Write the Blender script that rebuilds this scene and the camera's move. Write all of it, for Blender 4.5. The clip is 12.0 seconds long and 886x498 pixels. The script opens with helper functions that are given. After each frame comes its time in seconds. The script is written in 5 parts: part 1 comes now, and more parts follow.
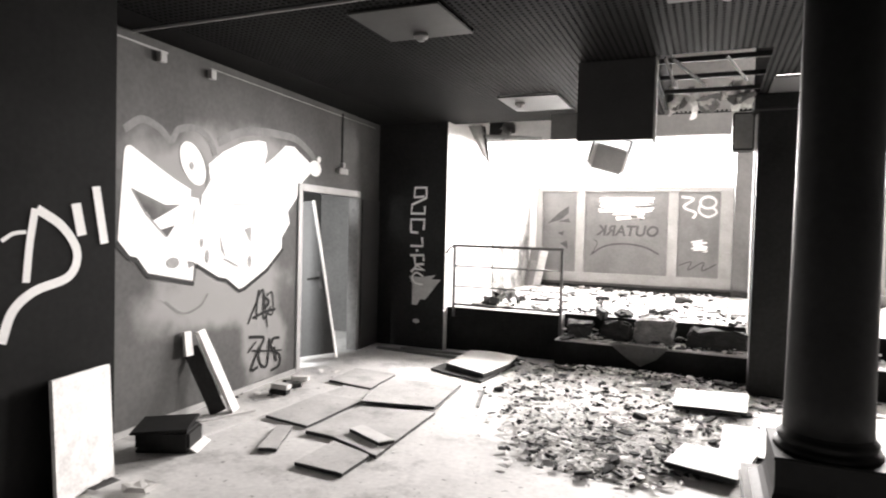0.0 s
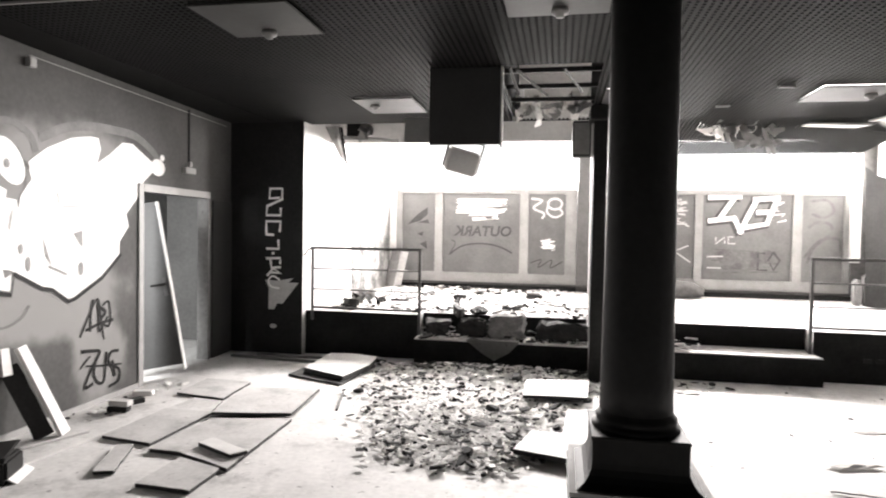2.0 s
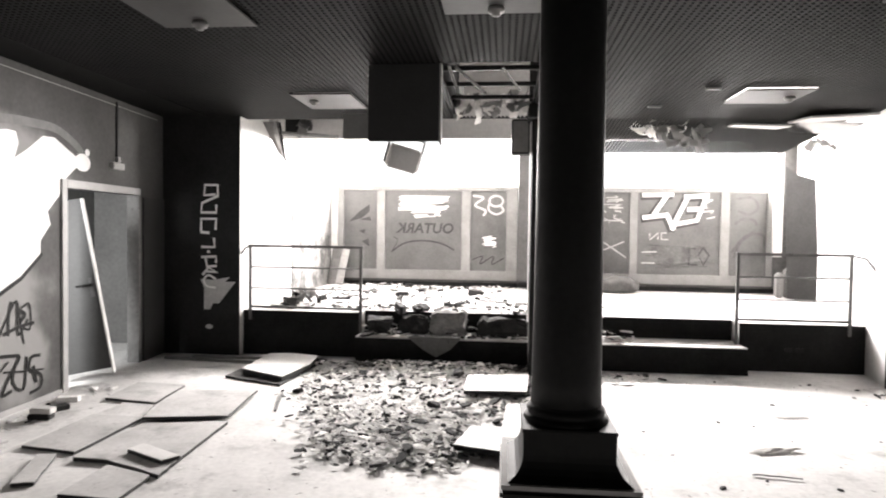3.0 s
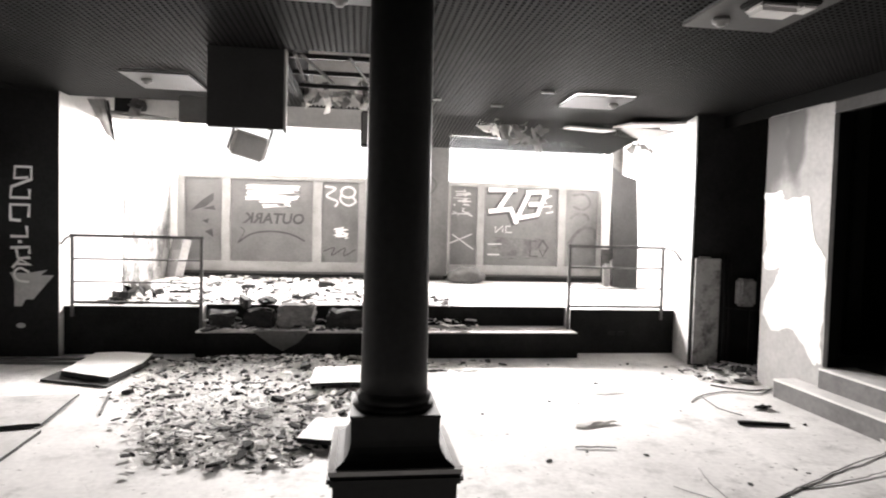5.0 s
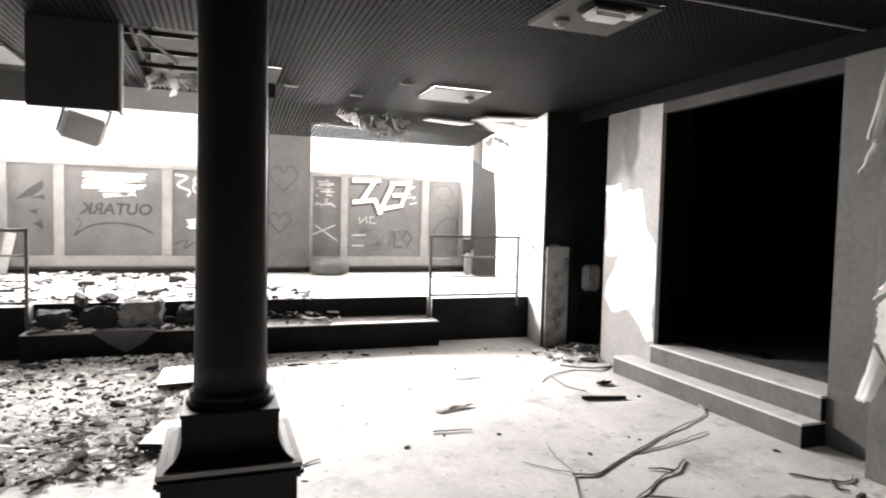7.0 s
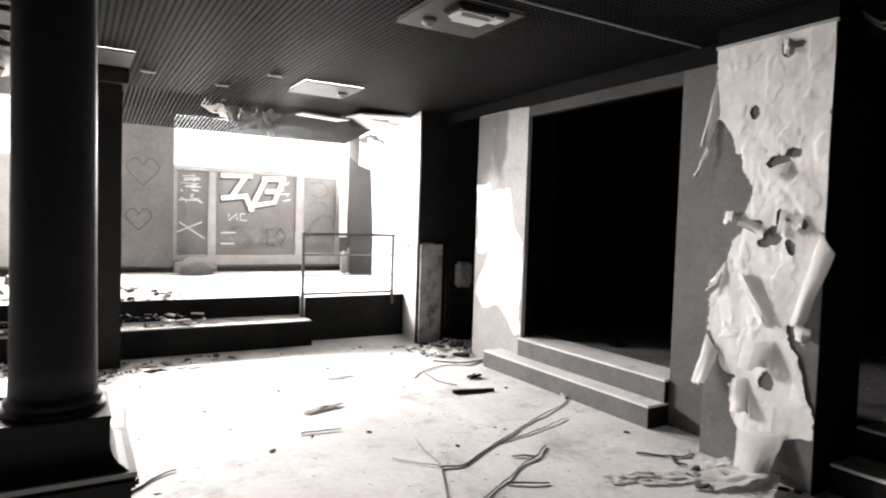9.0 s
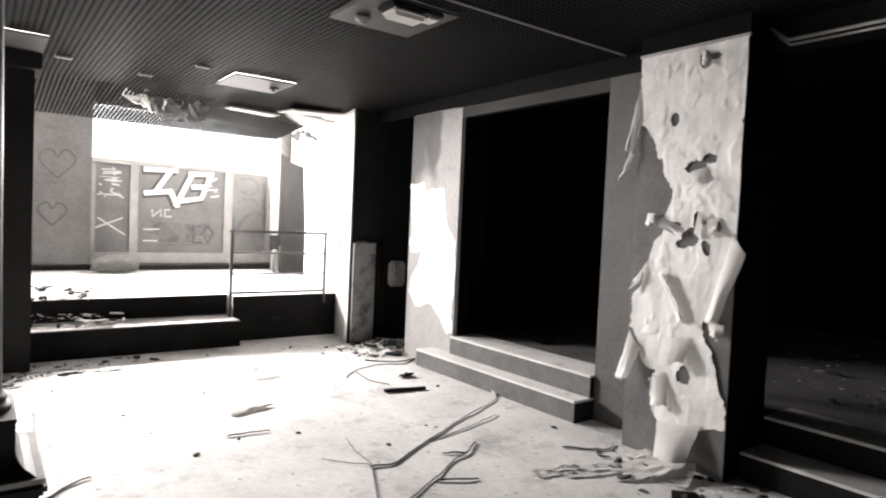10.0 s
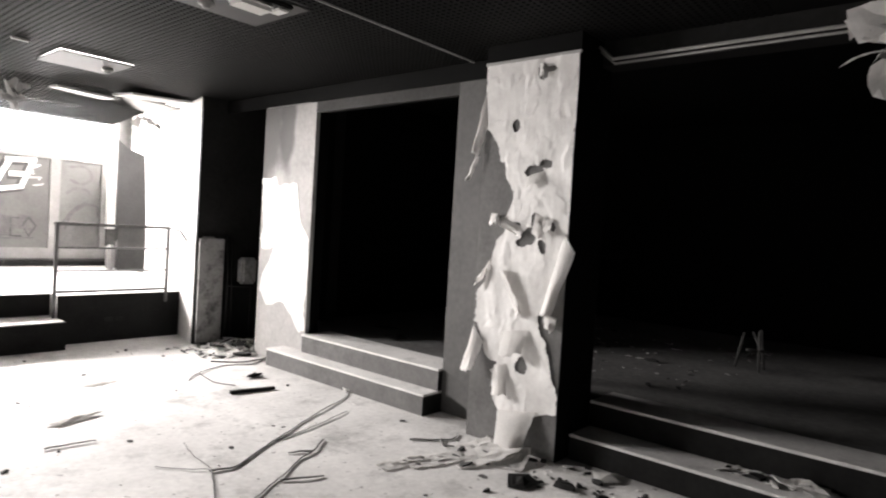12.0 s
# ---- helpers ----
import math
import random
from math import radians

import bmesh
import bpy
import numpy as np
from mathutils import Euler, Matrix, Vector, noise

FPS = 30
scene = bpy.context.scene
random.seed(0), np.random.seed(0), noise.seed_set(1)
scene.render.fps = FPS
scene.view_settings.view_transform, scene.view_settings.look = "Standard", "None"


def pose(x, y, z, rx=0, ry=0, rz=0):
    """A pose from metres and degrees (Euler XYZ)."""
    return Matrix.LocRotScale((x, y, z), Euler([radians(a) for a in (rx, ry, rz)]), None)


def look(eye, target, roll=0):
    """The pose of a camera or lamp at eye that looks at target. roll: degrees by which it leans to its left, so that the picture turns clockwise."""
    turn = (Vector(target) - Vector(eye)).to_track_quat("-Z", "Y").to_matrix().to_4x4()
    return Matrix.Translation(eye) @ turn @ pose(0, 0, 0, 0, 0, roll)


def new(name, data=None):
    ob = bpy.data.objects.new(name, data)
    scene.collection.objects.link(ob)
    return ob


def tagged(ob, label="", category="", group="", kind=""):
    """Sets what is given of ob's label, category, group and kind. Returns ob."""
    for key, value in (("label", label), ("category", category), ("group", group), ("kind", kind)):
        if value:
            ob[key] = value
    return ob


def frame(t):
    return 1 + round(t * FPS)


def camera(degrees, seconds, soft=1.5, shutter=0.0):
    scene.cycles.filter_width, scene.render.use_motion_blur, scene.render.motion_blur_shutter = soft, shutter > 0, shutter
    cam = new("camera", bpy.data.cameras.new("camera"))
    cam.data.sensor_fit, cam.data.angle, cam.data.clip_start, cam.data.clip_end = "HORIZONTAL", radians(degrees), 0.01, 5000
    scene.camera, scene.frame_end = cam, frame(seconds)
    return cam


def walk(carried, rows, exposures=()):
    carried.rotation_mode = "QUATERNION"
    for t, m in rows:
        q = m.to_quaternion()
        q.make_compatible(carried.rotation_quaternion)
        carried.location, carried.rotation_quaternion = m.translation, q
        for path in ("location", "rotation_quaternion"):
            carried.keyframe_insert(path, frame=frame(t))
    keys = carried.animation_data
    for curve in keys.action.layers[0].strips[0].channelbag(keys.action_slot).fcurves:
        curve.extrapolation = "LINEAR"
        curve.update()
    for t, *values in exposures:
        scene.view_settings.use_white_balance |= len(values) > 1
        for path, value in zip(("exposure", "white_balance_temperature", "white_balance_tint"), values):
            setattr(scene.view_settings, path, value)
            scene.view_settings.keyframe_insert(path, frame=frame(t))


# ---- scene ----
cam = camera(71.2, 12.0, soft=2.0, shutter=0.5)
PATH = [
    (0, (0.373, 0.168, 1.63), (-0.415, 2.005, 1.563), 1.5),
    (0.5, (0.391, 0.163, 1.638), (-0.295, 2.041, 1.572), 1.8),
    (1, (0.414, 0.172, 1.635), (-0.167, 2.084, 1.573), 1.3),
    (1.5, (0.43, 0.162, 1.642), (-0.043, 2.104, 1.583), 1.0),
    (2, (0.452, 0.159, 1.639), (0.08, 2.124, 1.584), 1.0),
    (2.5, (0.473, 0.161, 1.642), (0.198, 2.141, 1.584), 0.8),
    (3, (0.489, 0.169, 1.637), (0.295, 2.159, 1.576), 0.8),
    (5, (0.574, 0.127, 1.64), (0.841, 2.107, 1.561), 1.5),
    (5.5, (0.596, 0.115, 1.642), (0.964, 2.079, 1.555), 1.3),
    (6, (0.617, 0.106, 1.641), (1.096, 2.046, 1.551), 1.5),
    (6.5, (0.644, 0.096, 1.637), (1.219, 2.009, 1.546), 1.3),
    (7, (0.664, 0.108, 1.631), (1.34, 1.988, 1.535), 1.4),
    (9, (0.748, 0.083, 1.617), (1.77, 1.8, 1.528), 1.8),
    (9.5, (0.746, 0.079, 1.618), (1.853, 1.742, 1.532), 2.1),
    (10, (0.755, 0.067, 1.61), (1.953, 1.667, 1.528), 2.5),
    (10.5, (0.758, 0.044, 1.606), (2.034, 1.583, 1.538), 2.9),
    (11, (0.768, 0.021, 1.621), (2.126, 1.488, 1.548), 2.7),
    (11.5, (0.79, 0.003, 1.617), (2.227, 1.392, 1.548), 2.7),
    (12, (0.794, -0.025, 1.611), (2.314, 1.272, 1.545), 3.5),
]
walk(cam, [(t, look(eye, target, roll)) for t, eye, target, roll in PATH], [(0.0, 1.24), (1.5, 1.19), (2.5, 1.09), (5.0, 1.05), (7.0, 1.06), (9.0, 1.1), (12.0, 1.13)])

from mathutils.geometry import tessellate_polygon

# ---- light ----
world = bpy.data.worlds.new("sky")
scene.world = world
world.use_nodes = True
wn = world.node_tree.nodes
sky = wn.new("ShaderNodeTexSky")
sky.sky_type, sky.sun_disc = "NISHITA", False
sky.sun_elevation, sky.sun_rotation = radians(48), radians(20)
grey_sky = wn.new("ShaderNodeRGBToBW")
world.node_tree.links.new(sky.outputs[0], grey_sky.inputs[0])
world.node_tree.links.new(grey_sky.outputs[0], wn["Background"].inputs[0])
wn["Background"].inputs[1].default_value = 0.15

sun = new("sun", bpy.data.lights.new("sun", "SUN"))
sun.data.energy, sun.data.angle, sun.data.color = 1.0, radians(12), (1.0, 0.98, 0.95)
sun.matrix_world = look((0, 0, 30), (-6, -12, 12))


def window_light(name, x, wide, z, high, watts):
    lamp = new(name, bpy.data.lights.new(name, "AREA"))
    lamp.data.shape, lamp.data.size, lamp.data.size_y, lamp.data.energy = "RECTANGLE", wide, high, watts
    lamp.data.color = (1.0, 0.945, 0.923)
    lamp.matrix_world = look((x, 12.35, z), (x, 8.0, z - 1.3))


window_light("daylight_left_bay", -1.05, 3.3, 2.95, 0.95, 900)
window_light("daylight_right_bay", 3.9, 3.2, 2.95, 0.95, 900)
lamp = new("daylight_corridor", bpy.data.lights.new("daylight_corridor", "AREA"))
lamp.data.shape, lamp.data.size, lamp.data.size_y, lamp.data.energy = "RECTANGLE", 0.85, 2.0, 110
lamp.matrix_world = look((-4.45, 4.1, 1.55), (-4.6, 8.0, 1.0))


# ---- materials ----
def tint(v):
    return (v, v * 0.985, v * 0.965, 1)


def surface(name, dark, light, size=3.0, rough=0.8, bump=0.3, grain=40.0, metal=0.0, lean=0.5, vary=0.0):
    """A grey surface that varies at two sizes between two tones, with fine relief; vary: tone change from piece to piece."""
    m = bpy.data.materials.new(name)
    m.use_nodes = True
    n, l = m.node_tree.nodes, m.node_tree.links
    b = n["Principled BSDF"]
    co = n.new("ShaderNodeTexCoord")
    big, small = n.new("ShaderNodeTexNoise"), n.new("ShaderNodeTexNoise")
    big.inputs["Scale"].default_value, big.inputs["Detail"].default_value, big.inputs["Roughness"].default_value = size, 6, 0.6
    small.inputs["Scale"].default_value, small.inputs["Detail"].default_value = grain, 4
    mix = n.new("ShaderNodeMath")
    mix.operation = "MULTIPLY_ADD"
    mix.inputs[1].default_value = 0.35
    half = n.new("ShaderNodeMath")
    half.operation = "MULTIPLY"
    half.inputs[1].default_value = 0.65
    ramp = n.new("ShaderNodeValToRGB")
    ramp.color_ramp.elements[0].position, ramp.color_ramp.elements[1].position = lean - 0.16, lean + 0.16
    ramp.color_ramp.elements[0].color, ramp.color_ramp.elements[1].color = tint(dark), tint(light)
    for node in (big, small):
        l.new(co.outputs["Object"], node.inputs["Vector"])
    l.new(big.outputs[0], half.inputs[0])
    l.new(small.outputs[0], mix.inputs[0])
    l.new(half.outputs[0], mix.inputs[2])
    l.new(mix.outputs[0], ramp.inputs[0])
    colour = ramp.outputs[0]
    if vary:
        info = n.new("ShaderNodeObjectInfo")
        island = n.new("ShaderNodeNewGeometry")
        both = n.new("ShaderNodeMath")
        both.operation = "ADD"
        wrap = n.new("ShaderNodeMath")
        wrap.operation = "FRACT"
        l.new(info.outputs["Random"], both.inputs[0])
        l.new(island.outputs["Random Per Island"], both.inputs[1])
        l.new(both.outputs[0], wrap.inputs[0])
        span = n.new("ShaderNodeMapRange")
        span.inputs["To Min"].default_value, span.inputs["To Max"].default_value = 1 - vary, 1 + vary * 0.6
        l.new(wrap.outputs[0], span.inputs[0])
        scale = n.new("ShaderNodeVectorMath")
        scale.operation = "SCALE"
        l.new(colour, scale.inputs[0])
        l.new(span.outputs[0], scale.inputs["Scale"])
        colour = scale.outputs[0]
    l.new(colour, b.inputs["Base Color"])
    b.inputs["Roughness"].default_value, b.inputs["Metallic"].default_value = rough, metal
    if bump:
        relief = n.new("ShaderNodeBump")
        relief.inputs["Strength"].default_value, relief.inputs["Distance"].default_value = bump, 0.01
        l.new(mix.outputs[0], relief.inputs["Height"])
        l.new(relief.outputs[0], b.inputs["Normal"])
    return m


CONCRETE = surface("dusty_concrete", 0.48, 0.74, 1.6, 0.75, 0.25, 22, lean=0.46)
PLATFORM = surface("dusty_screed", 0.4, 0.62, 2.0, 0.7, 0.2, 30)
# near black: shade of faces away from the light put into colour
RISER = surface("shaded_riser_black", 0.007, 0.018, 4, 0.7, 0.2, 30)
DARK_WALL = surface("dark_wall_paint", 0.045, 0.075, 1.2, 0.75, 0.2, 25)
PIER = surface("black_wall_paint", 0.014, 0.028, 1.5, 0.75, 0.2, 25)
WHITE_WALL = surface("white_wall_paint", 0.55, 0.75, 1.3, 0.8, 0.2, 20)
GREY_WALL = surface("grey_wall_paint", 0.14, 0.24, 1.3, 0.8, 0.2, 20)
# near black that puts the side room's missing light into colour; wall band too
VOID = surface("void_black", 0.003, 0.006, 1.0, 0.9, 0.1, 10)
VOID_FLOOR = surface("dirty_dark_floor", 0.09, 0.2, 2.0, 0.9, 0.3, 16)
CEILING = surface("dark_ceiling_panel", 0.0065, 0.0125, 1.2, 0.7, 0.0, 20)
CEILING.node_tree.nodes["Principled BSDF"].inputs["Specular IOR Level"].default_value = 0.08
PLATE = surface("pale_ceiling_plate", 0.34, 0.44, 3, 0.7, 0.1, 30)
CAST_IRON = surface("black_painted_iron", 0.014, 0.024, 5, 0.6, 0.15, 40)
STEEL = surface("dull_dark_steel", 0.06, 0.12, 6, 0.5, 0.1, 60, metal=0.4)
FRAME = surface("white_window_frame", 0.34, 0.46, 4, 0.6, 0.1, 40)
DOOR_PAINT = surface("grey_door_paint", 0.028, 0.045, 2, 0.6, 0.1, 40)
EDGE = surface("pale_wood_edge", 0.6, 0.75, 6, 0.7, 0.1, 60)
BOARD = surface("dusty_board", 0.42, 0.6, 2.5, 0.75, 0.2, 30, vary=0.12)
# dark board edge with the near side's shade mixed into its tone
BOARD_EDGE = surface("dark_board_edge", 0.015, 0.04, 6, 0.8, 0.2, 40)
OSB = surface("strand_board", 0.5, 0.82, 9, 0.8, 0.3, 50, lean=0.48)
WOOD = surface("weathered_wood", 0.3, 0.5, 7, 0.8, 0.3, 60)
BLACK = surface("black_plastic", 0.012, 0.025, 5, 0.5, 0.1, 60)
RUBBLE = surface("broken_plaster", 0.78, 0.9, 7, 0.9, 0.4, 50, vary=0.28)
RUBBLE_DARK = surface("broken_brick_dark", 0.012, 0.04, 8, 0.95, 0.5, 50, vary=0.4)
RUBBLE_GREY = surface("broken_render_grey", 0.14, 0.34, 7, 0.9, 0.4, 50, vary=0.4)
PAPER = surface("torn_paper", 0.74, 0.9, 5, 0.85, 0.1, 60)
PLASTER = surface("bare_plaster", 0.66, 0.84, 4.5, 0.85, 0.3, 30)
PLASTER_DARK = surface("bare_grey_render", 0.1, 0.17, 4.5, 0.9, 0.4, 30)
WHITE_PAINT = surface("white_spray_paint", 0.8, 0.88, 3, 0.6, 0.0, 30)
GREY_PAINT = surface("grey_spray_paint", 0.2, 0.28, 6, 0.7, 0.0, 30)
BLACK_PAINT = surface("black_spray_paint", 0.012, 0.02, 6, 0.6, 0.0, 30)
PALE_PAINT = surface("pale_spray_paint", 0.4, 0.55, 9, 0.7, 0.0, 30)
HALO = surface("thin_grey_overspray", 0.12, 0.19, 5, 0.75, 0.0, 30)
TWIG = surface("dry_root", 0.07, 0.16, 20, 0.9, 0.3, 60)
LAMP_COVER = surface("frosted_lamp_cover", 0.7, 0.8, 8, 0.35, 0.0, 40)


def painted_glass():
    """Window panels painted over: they let a little daylight through."""
    m = surface("painted_window_panel", 0.08, 0.15, 2.2, 0.5, 0.05, 30)
    n, l = m.node_tree.nodes, m.node_tree.links
    b = n["Principled BSDF"]
    glow = n.new("ShaderNodeBsdfTranslucent")
    glow.inputs[0].default_value = tint(0.35)
    blend = n.new("ShaderNodeMixShader")
    blend.inputs[0].default_value = 0.14
    l.new(b.outputs[0], blend.inputs[1])
    l.new(glow.outputs[0], blend.inputs[2])
    l.new(blend.outputs[0], n["Material Output"].inputs["Surface"])
    return m


PANEL = painted_glass()
CEIL_PLATE = surface("glossy_ceiling_plate", 0.04, 0.06, 3, 0.58, 0.1, 30)
NEAR_BLACK = surface("matt_black_wall_paint", 0.008, 0.016, 1.5, 0.85, 0.2, 25)
# darker tones for the frames, wall and pillar at the windows
WINDOW_FRAME = surface("grey_window_frame", 0.2, 0.29, 4, 0.6, 0.1, 40)
DARK_GREY = surface("dark_grey_plaster", 0.055, 0.115, 1.6, 0.85, 0.3, 20)
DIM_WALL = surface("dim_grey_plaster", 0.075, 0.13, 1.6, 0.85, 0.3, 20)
PILLAR_GREY = surface("dark_pillar_plaster", 0.055, 0.095, 1.6, 0.85, 0.3, 20)
STAIN_WALL = surface("spotted_pale_plaster", 0.2, 0.36, 2.2, 0.85, 0.3, 20)
STRIP = surface("scuffed_grey_plaster", 0.3, 0.46, 2.2, 0.85, 0.3, 20)


def sprayed(m, spots, value=0.3):
    """Soft overspray or painted shade of one tone round spots (centre, size along the wall, size upwards) mixed into a
    wall's paint.
    """
    n, l = m.node_tree.nodes, m.node_tree.links
    b = n["Principled BSDF"]
    before = b.inputs["Base Color"].links[0].from_socket
    co, cloud = n.new("ShaderNodeTexCoord"), n.new("ShaderNodeTexNoise")
    cloud.inputs["Scale"].default_value, cloud.inputs["Detail"].default_value = 2.6, 5
    l.new(co.outputs["Object"], cloud.inputs["Vector"])
    for (x, y, z), along, up in spots:
        away, size, length = n.new("ShaderNodeVectorMath"), n.new("ShaderNodeVectorMath"), n.new("ShaderNodeVectorMath")
        away.operation, size.operation, length.operation = "SUBTRACT", "DIVIDE", "LENGTH"
        away.inputs[1].default_value, size.inputs[1].default_value = (x, y, z), (9.0, along, up)
        l.new(co.outputs["Object"], away.inputs[0])
        l.new(away.outputs[0], size.inputs[0])
        l.new(size.outputs[0], length.inputs[0])
        add, fade = n.new("ShaderNodeMath"), n.new("ShaderNodeMapRange")
        add.operation = "ADD"
        l.new(length.outputs["Value"], add.inputs[0])
        l.new(cloud.outputs[0], add.inputs[1])
        fade.interpolation_type = "SMOOTHSTEP"
        fade.inputs["From Min"].default_value, fade.inputs["From Max"].default_value = 1.65, 1.15
        fade.inputs["To Min"].default_value, fade.inputs["To Max"].default_value = 0.0, 0.9
        l.new(add.outputs[0], fade.inputs[0])
        mix = n.new("ShaderNodeMix")
        mix.data_type = "RGBA"
        mix_a = [i for i in mix.inputs if i.name == "A" and i.type == "RGBA"][0]
        mix_b = [i for i in mix.inputs if i.name == "B" and i.type == "RGBA"][0]
        mix_b.default_value = tint(value)
        l.new(fade.outputs[0], mix.inputs["Factor"])
        l.new(before, mix_a)
        before = [o for o in mix.outputs if o.type == "RGBA"][0]
    l.new(before, b.inputs["Base Color"])
    return m


def dirtied(m, size, low, high, strength):
    """Darker blots and specks of dirt over a surface."""
    n, l = m.node_tree.nodes, m.node_tree.links
    b = n["Principled BSDF"]
    before = b.inputs["Base Color"].links[0].from_socket
    co, blot, fleck = n.new("ShaderNodeTexCoord"), n.new("ShaderNodeTexNoise"), n.new("ShaderNodeTexNoise")
    blot.inputs["Scale"].default_value, blot.inputs["Detail"].default_value, blot.inputs["Roughness"].default_value = size, 9, 0.72
    fleck.inputs["Scale"].default_value, fleck.inputs["Detail"].default_value = size * 9, 3
    for t, lo, hi in ((blot, low, high), (fleck, 0.66, 0.72)):
        l.new(co.outputs["Object"], t.inputs["Vector"])
        fade = n.new("ShaderNodeMapRange")
        fade.inputs["From Min"].default_value, fade.inputs["From Max"].default_value = lo, hi
        fade.inputs["To Min"].default_value, fade.inputs["To Max"].default_value = 1.0, 1.0 - strength
        l.new(t.outputs[0], fade.inputs[0])
        scale = n.new("ShaderNodeVectorMath")
        scale.operation = "SCALE"
        l.new(before, scale.inputs[0])
        l.new(fade.outputs[0], scale.inputs["Scale"])
        before = scale.outputs[0]
    l.new(before, b.inputs["Base Color"])


dirtied(CONCRETE, 1.9, 0.52, 0.72, 0.55)
dirtied(PLATFORM, 2.4, 0.55, 0.75, 0.4)
dirtied(BOARD, 3.0, 0.52, 0.7, 0.4)
dirtied(GREY_WALL, 2.0, 0.52, 0.7, 0.4)
dirtied(STRIP, 2.0, 0.5, 0.7, 0.5)
dirtied(STAIN_WALL, 3.0, 0.46, 0.6, 0.75)
dirtied(PLASTER, 3.0, 0.56, 0.72, 0.35)
LEFT_PAINT = sprayed(surface("sprayed_wall_paint", 0.075, 0.12, 1.2, 0.75, 0.2, 25), [((-3.68, 4.7, 2.05), 1.3, 0.45), ((-3.7, 4.6, 1.0), 1.0, 0.4), ((-3.72, 5.2, 0.42), 0.4, 0.5)])


# soft dark spots paint in the strip's light fading towards the pier
SHADED_STRIP = sprayed(surface("plaster_with_shade", 0.34, 0.5, 2.2, 0.85, 0.3, 20), [((4.95, 6.4, 2.6), 0.45, 0.8), ((4.95, 5.93, 2.75), 0.16, 0.7)], 0.12)
COVER = surface("pale_wall_covering", 0.7, 0.88, 4.5, 0.85, 0.3, 30)
for matt in (BLACK, BLACK_PAINT, NEAR_BLACK, PIER, RISER, LEFT_PAINT, VOID, DARK_GREY, DARK_WALL):
    matt.node_tree.nodes["Principled BSDF"].inputs["Specular IOR Level"].default_value = 0.12


# ---- building blocks ----
def box(bm, x0, x1, y0, y1, z0, z1, bevel=0.0, m=None):
    made = bmesh.ops.create_cube(bm, size=1)["verts"]
    bmesh.ops.scale(bm, vec=(x1 - x0, y1 - y0, z1 - z0), verts=made)
    bmesh.ops.translate(bm, vec=((x0 + x1) / 2, (y0 + y1) / 2, (z0 + z1) / 2), verts=made)
    if bevel:
        edges = list({e for v in made for e in v.link_edges})
        made = bmesh.ops.bevel(bm, geom=edges, offset=bevel, segments=2, affect="EDGES", clamp_overlap=True)["verts"]
    if m is not None:
        bmesh.ops.transform(bm, matrix=m, verts=made)
    return made


def finish(name, bm, material, smooth=False):
    bmesh.ops.recalc_face_normals(bm, faces=bm.faces)
    me = bpy.data.meshes.new(name)
    bm.to_mesh(me)
    bm.free()
    me.materials.append(material)
    if smooth:
        for p in me.polygons:
            p.use_smooth = True
    return new(name, me)


def part(name, bm, material, parent, label="", smooth=False):
    ob = finish(name, bm, material, smooth)
    ob.parent = parent
    return tagged(ob, label)


def group_at(name, x, y, z, label, category, group=""):
    ob = new(name)
    ob.location = (x, y, z)
    ob.empty_display_size = 0.1
    bpy.context.view_layer.update()
    return tagged(ob, label, category, group)


def settle(ob):
    """Hangs the parts, made in the room's own coordinates, on their base."""
    for child in ob.children:
        child.matrix_parent_inverse = Matrix.Translation(ob.location).inverted()
    return ob


def block(name, material, label, *sizes, bevel=0.0, kind="structure", category="", m=None):
    bm = bmesh.new()
    for s in sizes:
        box(bm, *s, bevel=bevel, m=m)
    return tagged(finish(name, bm, material), label, category, "", kind)


def piece(name, material, parent, *sizes, bevel=0.0, label="", m=None):
    bm = bmesh.new()
    for s in sizes:
        box(bm, *s, bevel=bevel, m=m)
    return part(name, bm, material, parent, label)


def tube(bm, points, radius, sides=8, taper=1.0):
    """A round bar along a line of points."""
    rings, pts = [], [Vector(p) for p in points]
    for i, p in enumerate(pts):
        d = (pts[min(i + 1, len(pts) - 1)] - pts[max(i - 1, 0)]).normalized()
        side = d.cross(Vector((0, 0, 1)) if abs(d.z) < 0.9 else Vector((1, 0, 0))).normalized()
        up = side.cross(d)
        r = radius * (1 + (taper - 1) * i / max(1, len(pts) - 1))
        rings.append([bm.verts.new(p + r * (math.cos(a) * side + math.sin(a) * up)) for a in [k * math.tau / sides for k in range(sides)]])
    for a, b in zip(rings, rings[1:]):
        for k in range(sides):
            bm.faces.new((a[k], a[(k + 1) % sides], b[(k + 1) % sides], b[k]))
    bm.faces.new(rings[0])
    bm.faces.new(list(reversed(rings[-1])))


def turned(bm, profile, x, y, sides=40):
    """A turned body from (radius, height) pairs."""
    rings = [[bm.verts.new((x + r * math.cos(k * math.tau / sides), y + r * math.sin(k * math.tau / sides), z)) for k in range(sides)] for r, z in profile]
    for a, b in zip(rings, rings[1:]):
        for k in range(sides):
            bm.faces.new((a[k], a[(k + 1) % sides], b[(k + 1) % sides], b[k]))
    bm.faces.new(rings[-1])
    bm.faces.new(list(reversed(rings[0])))


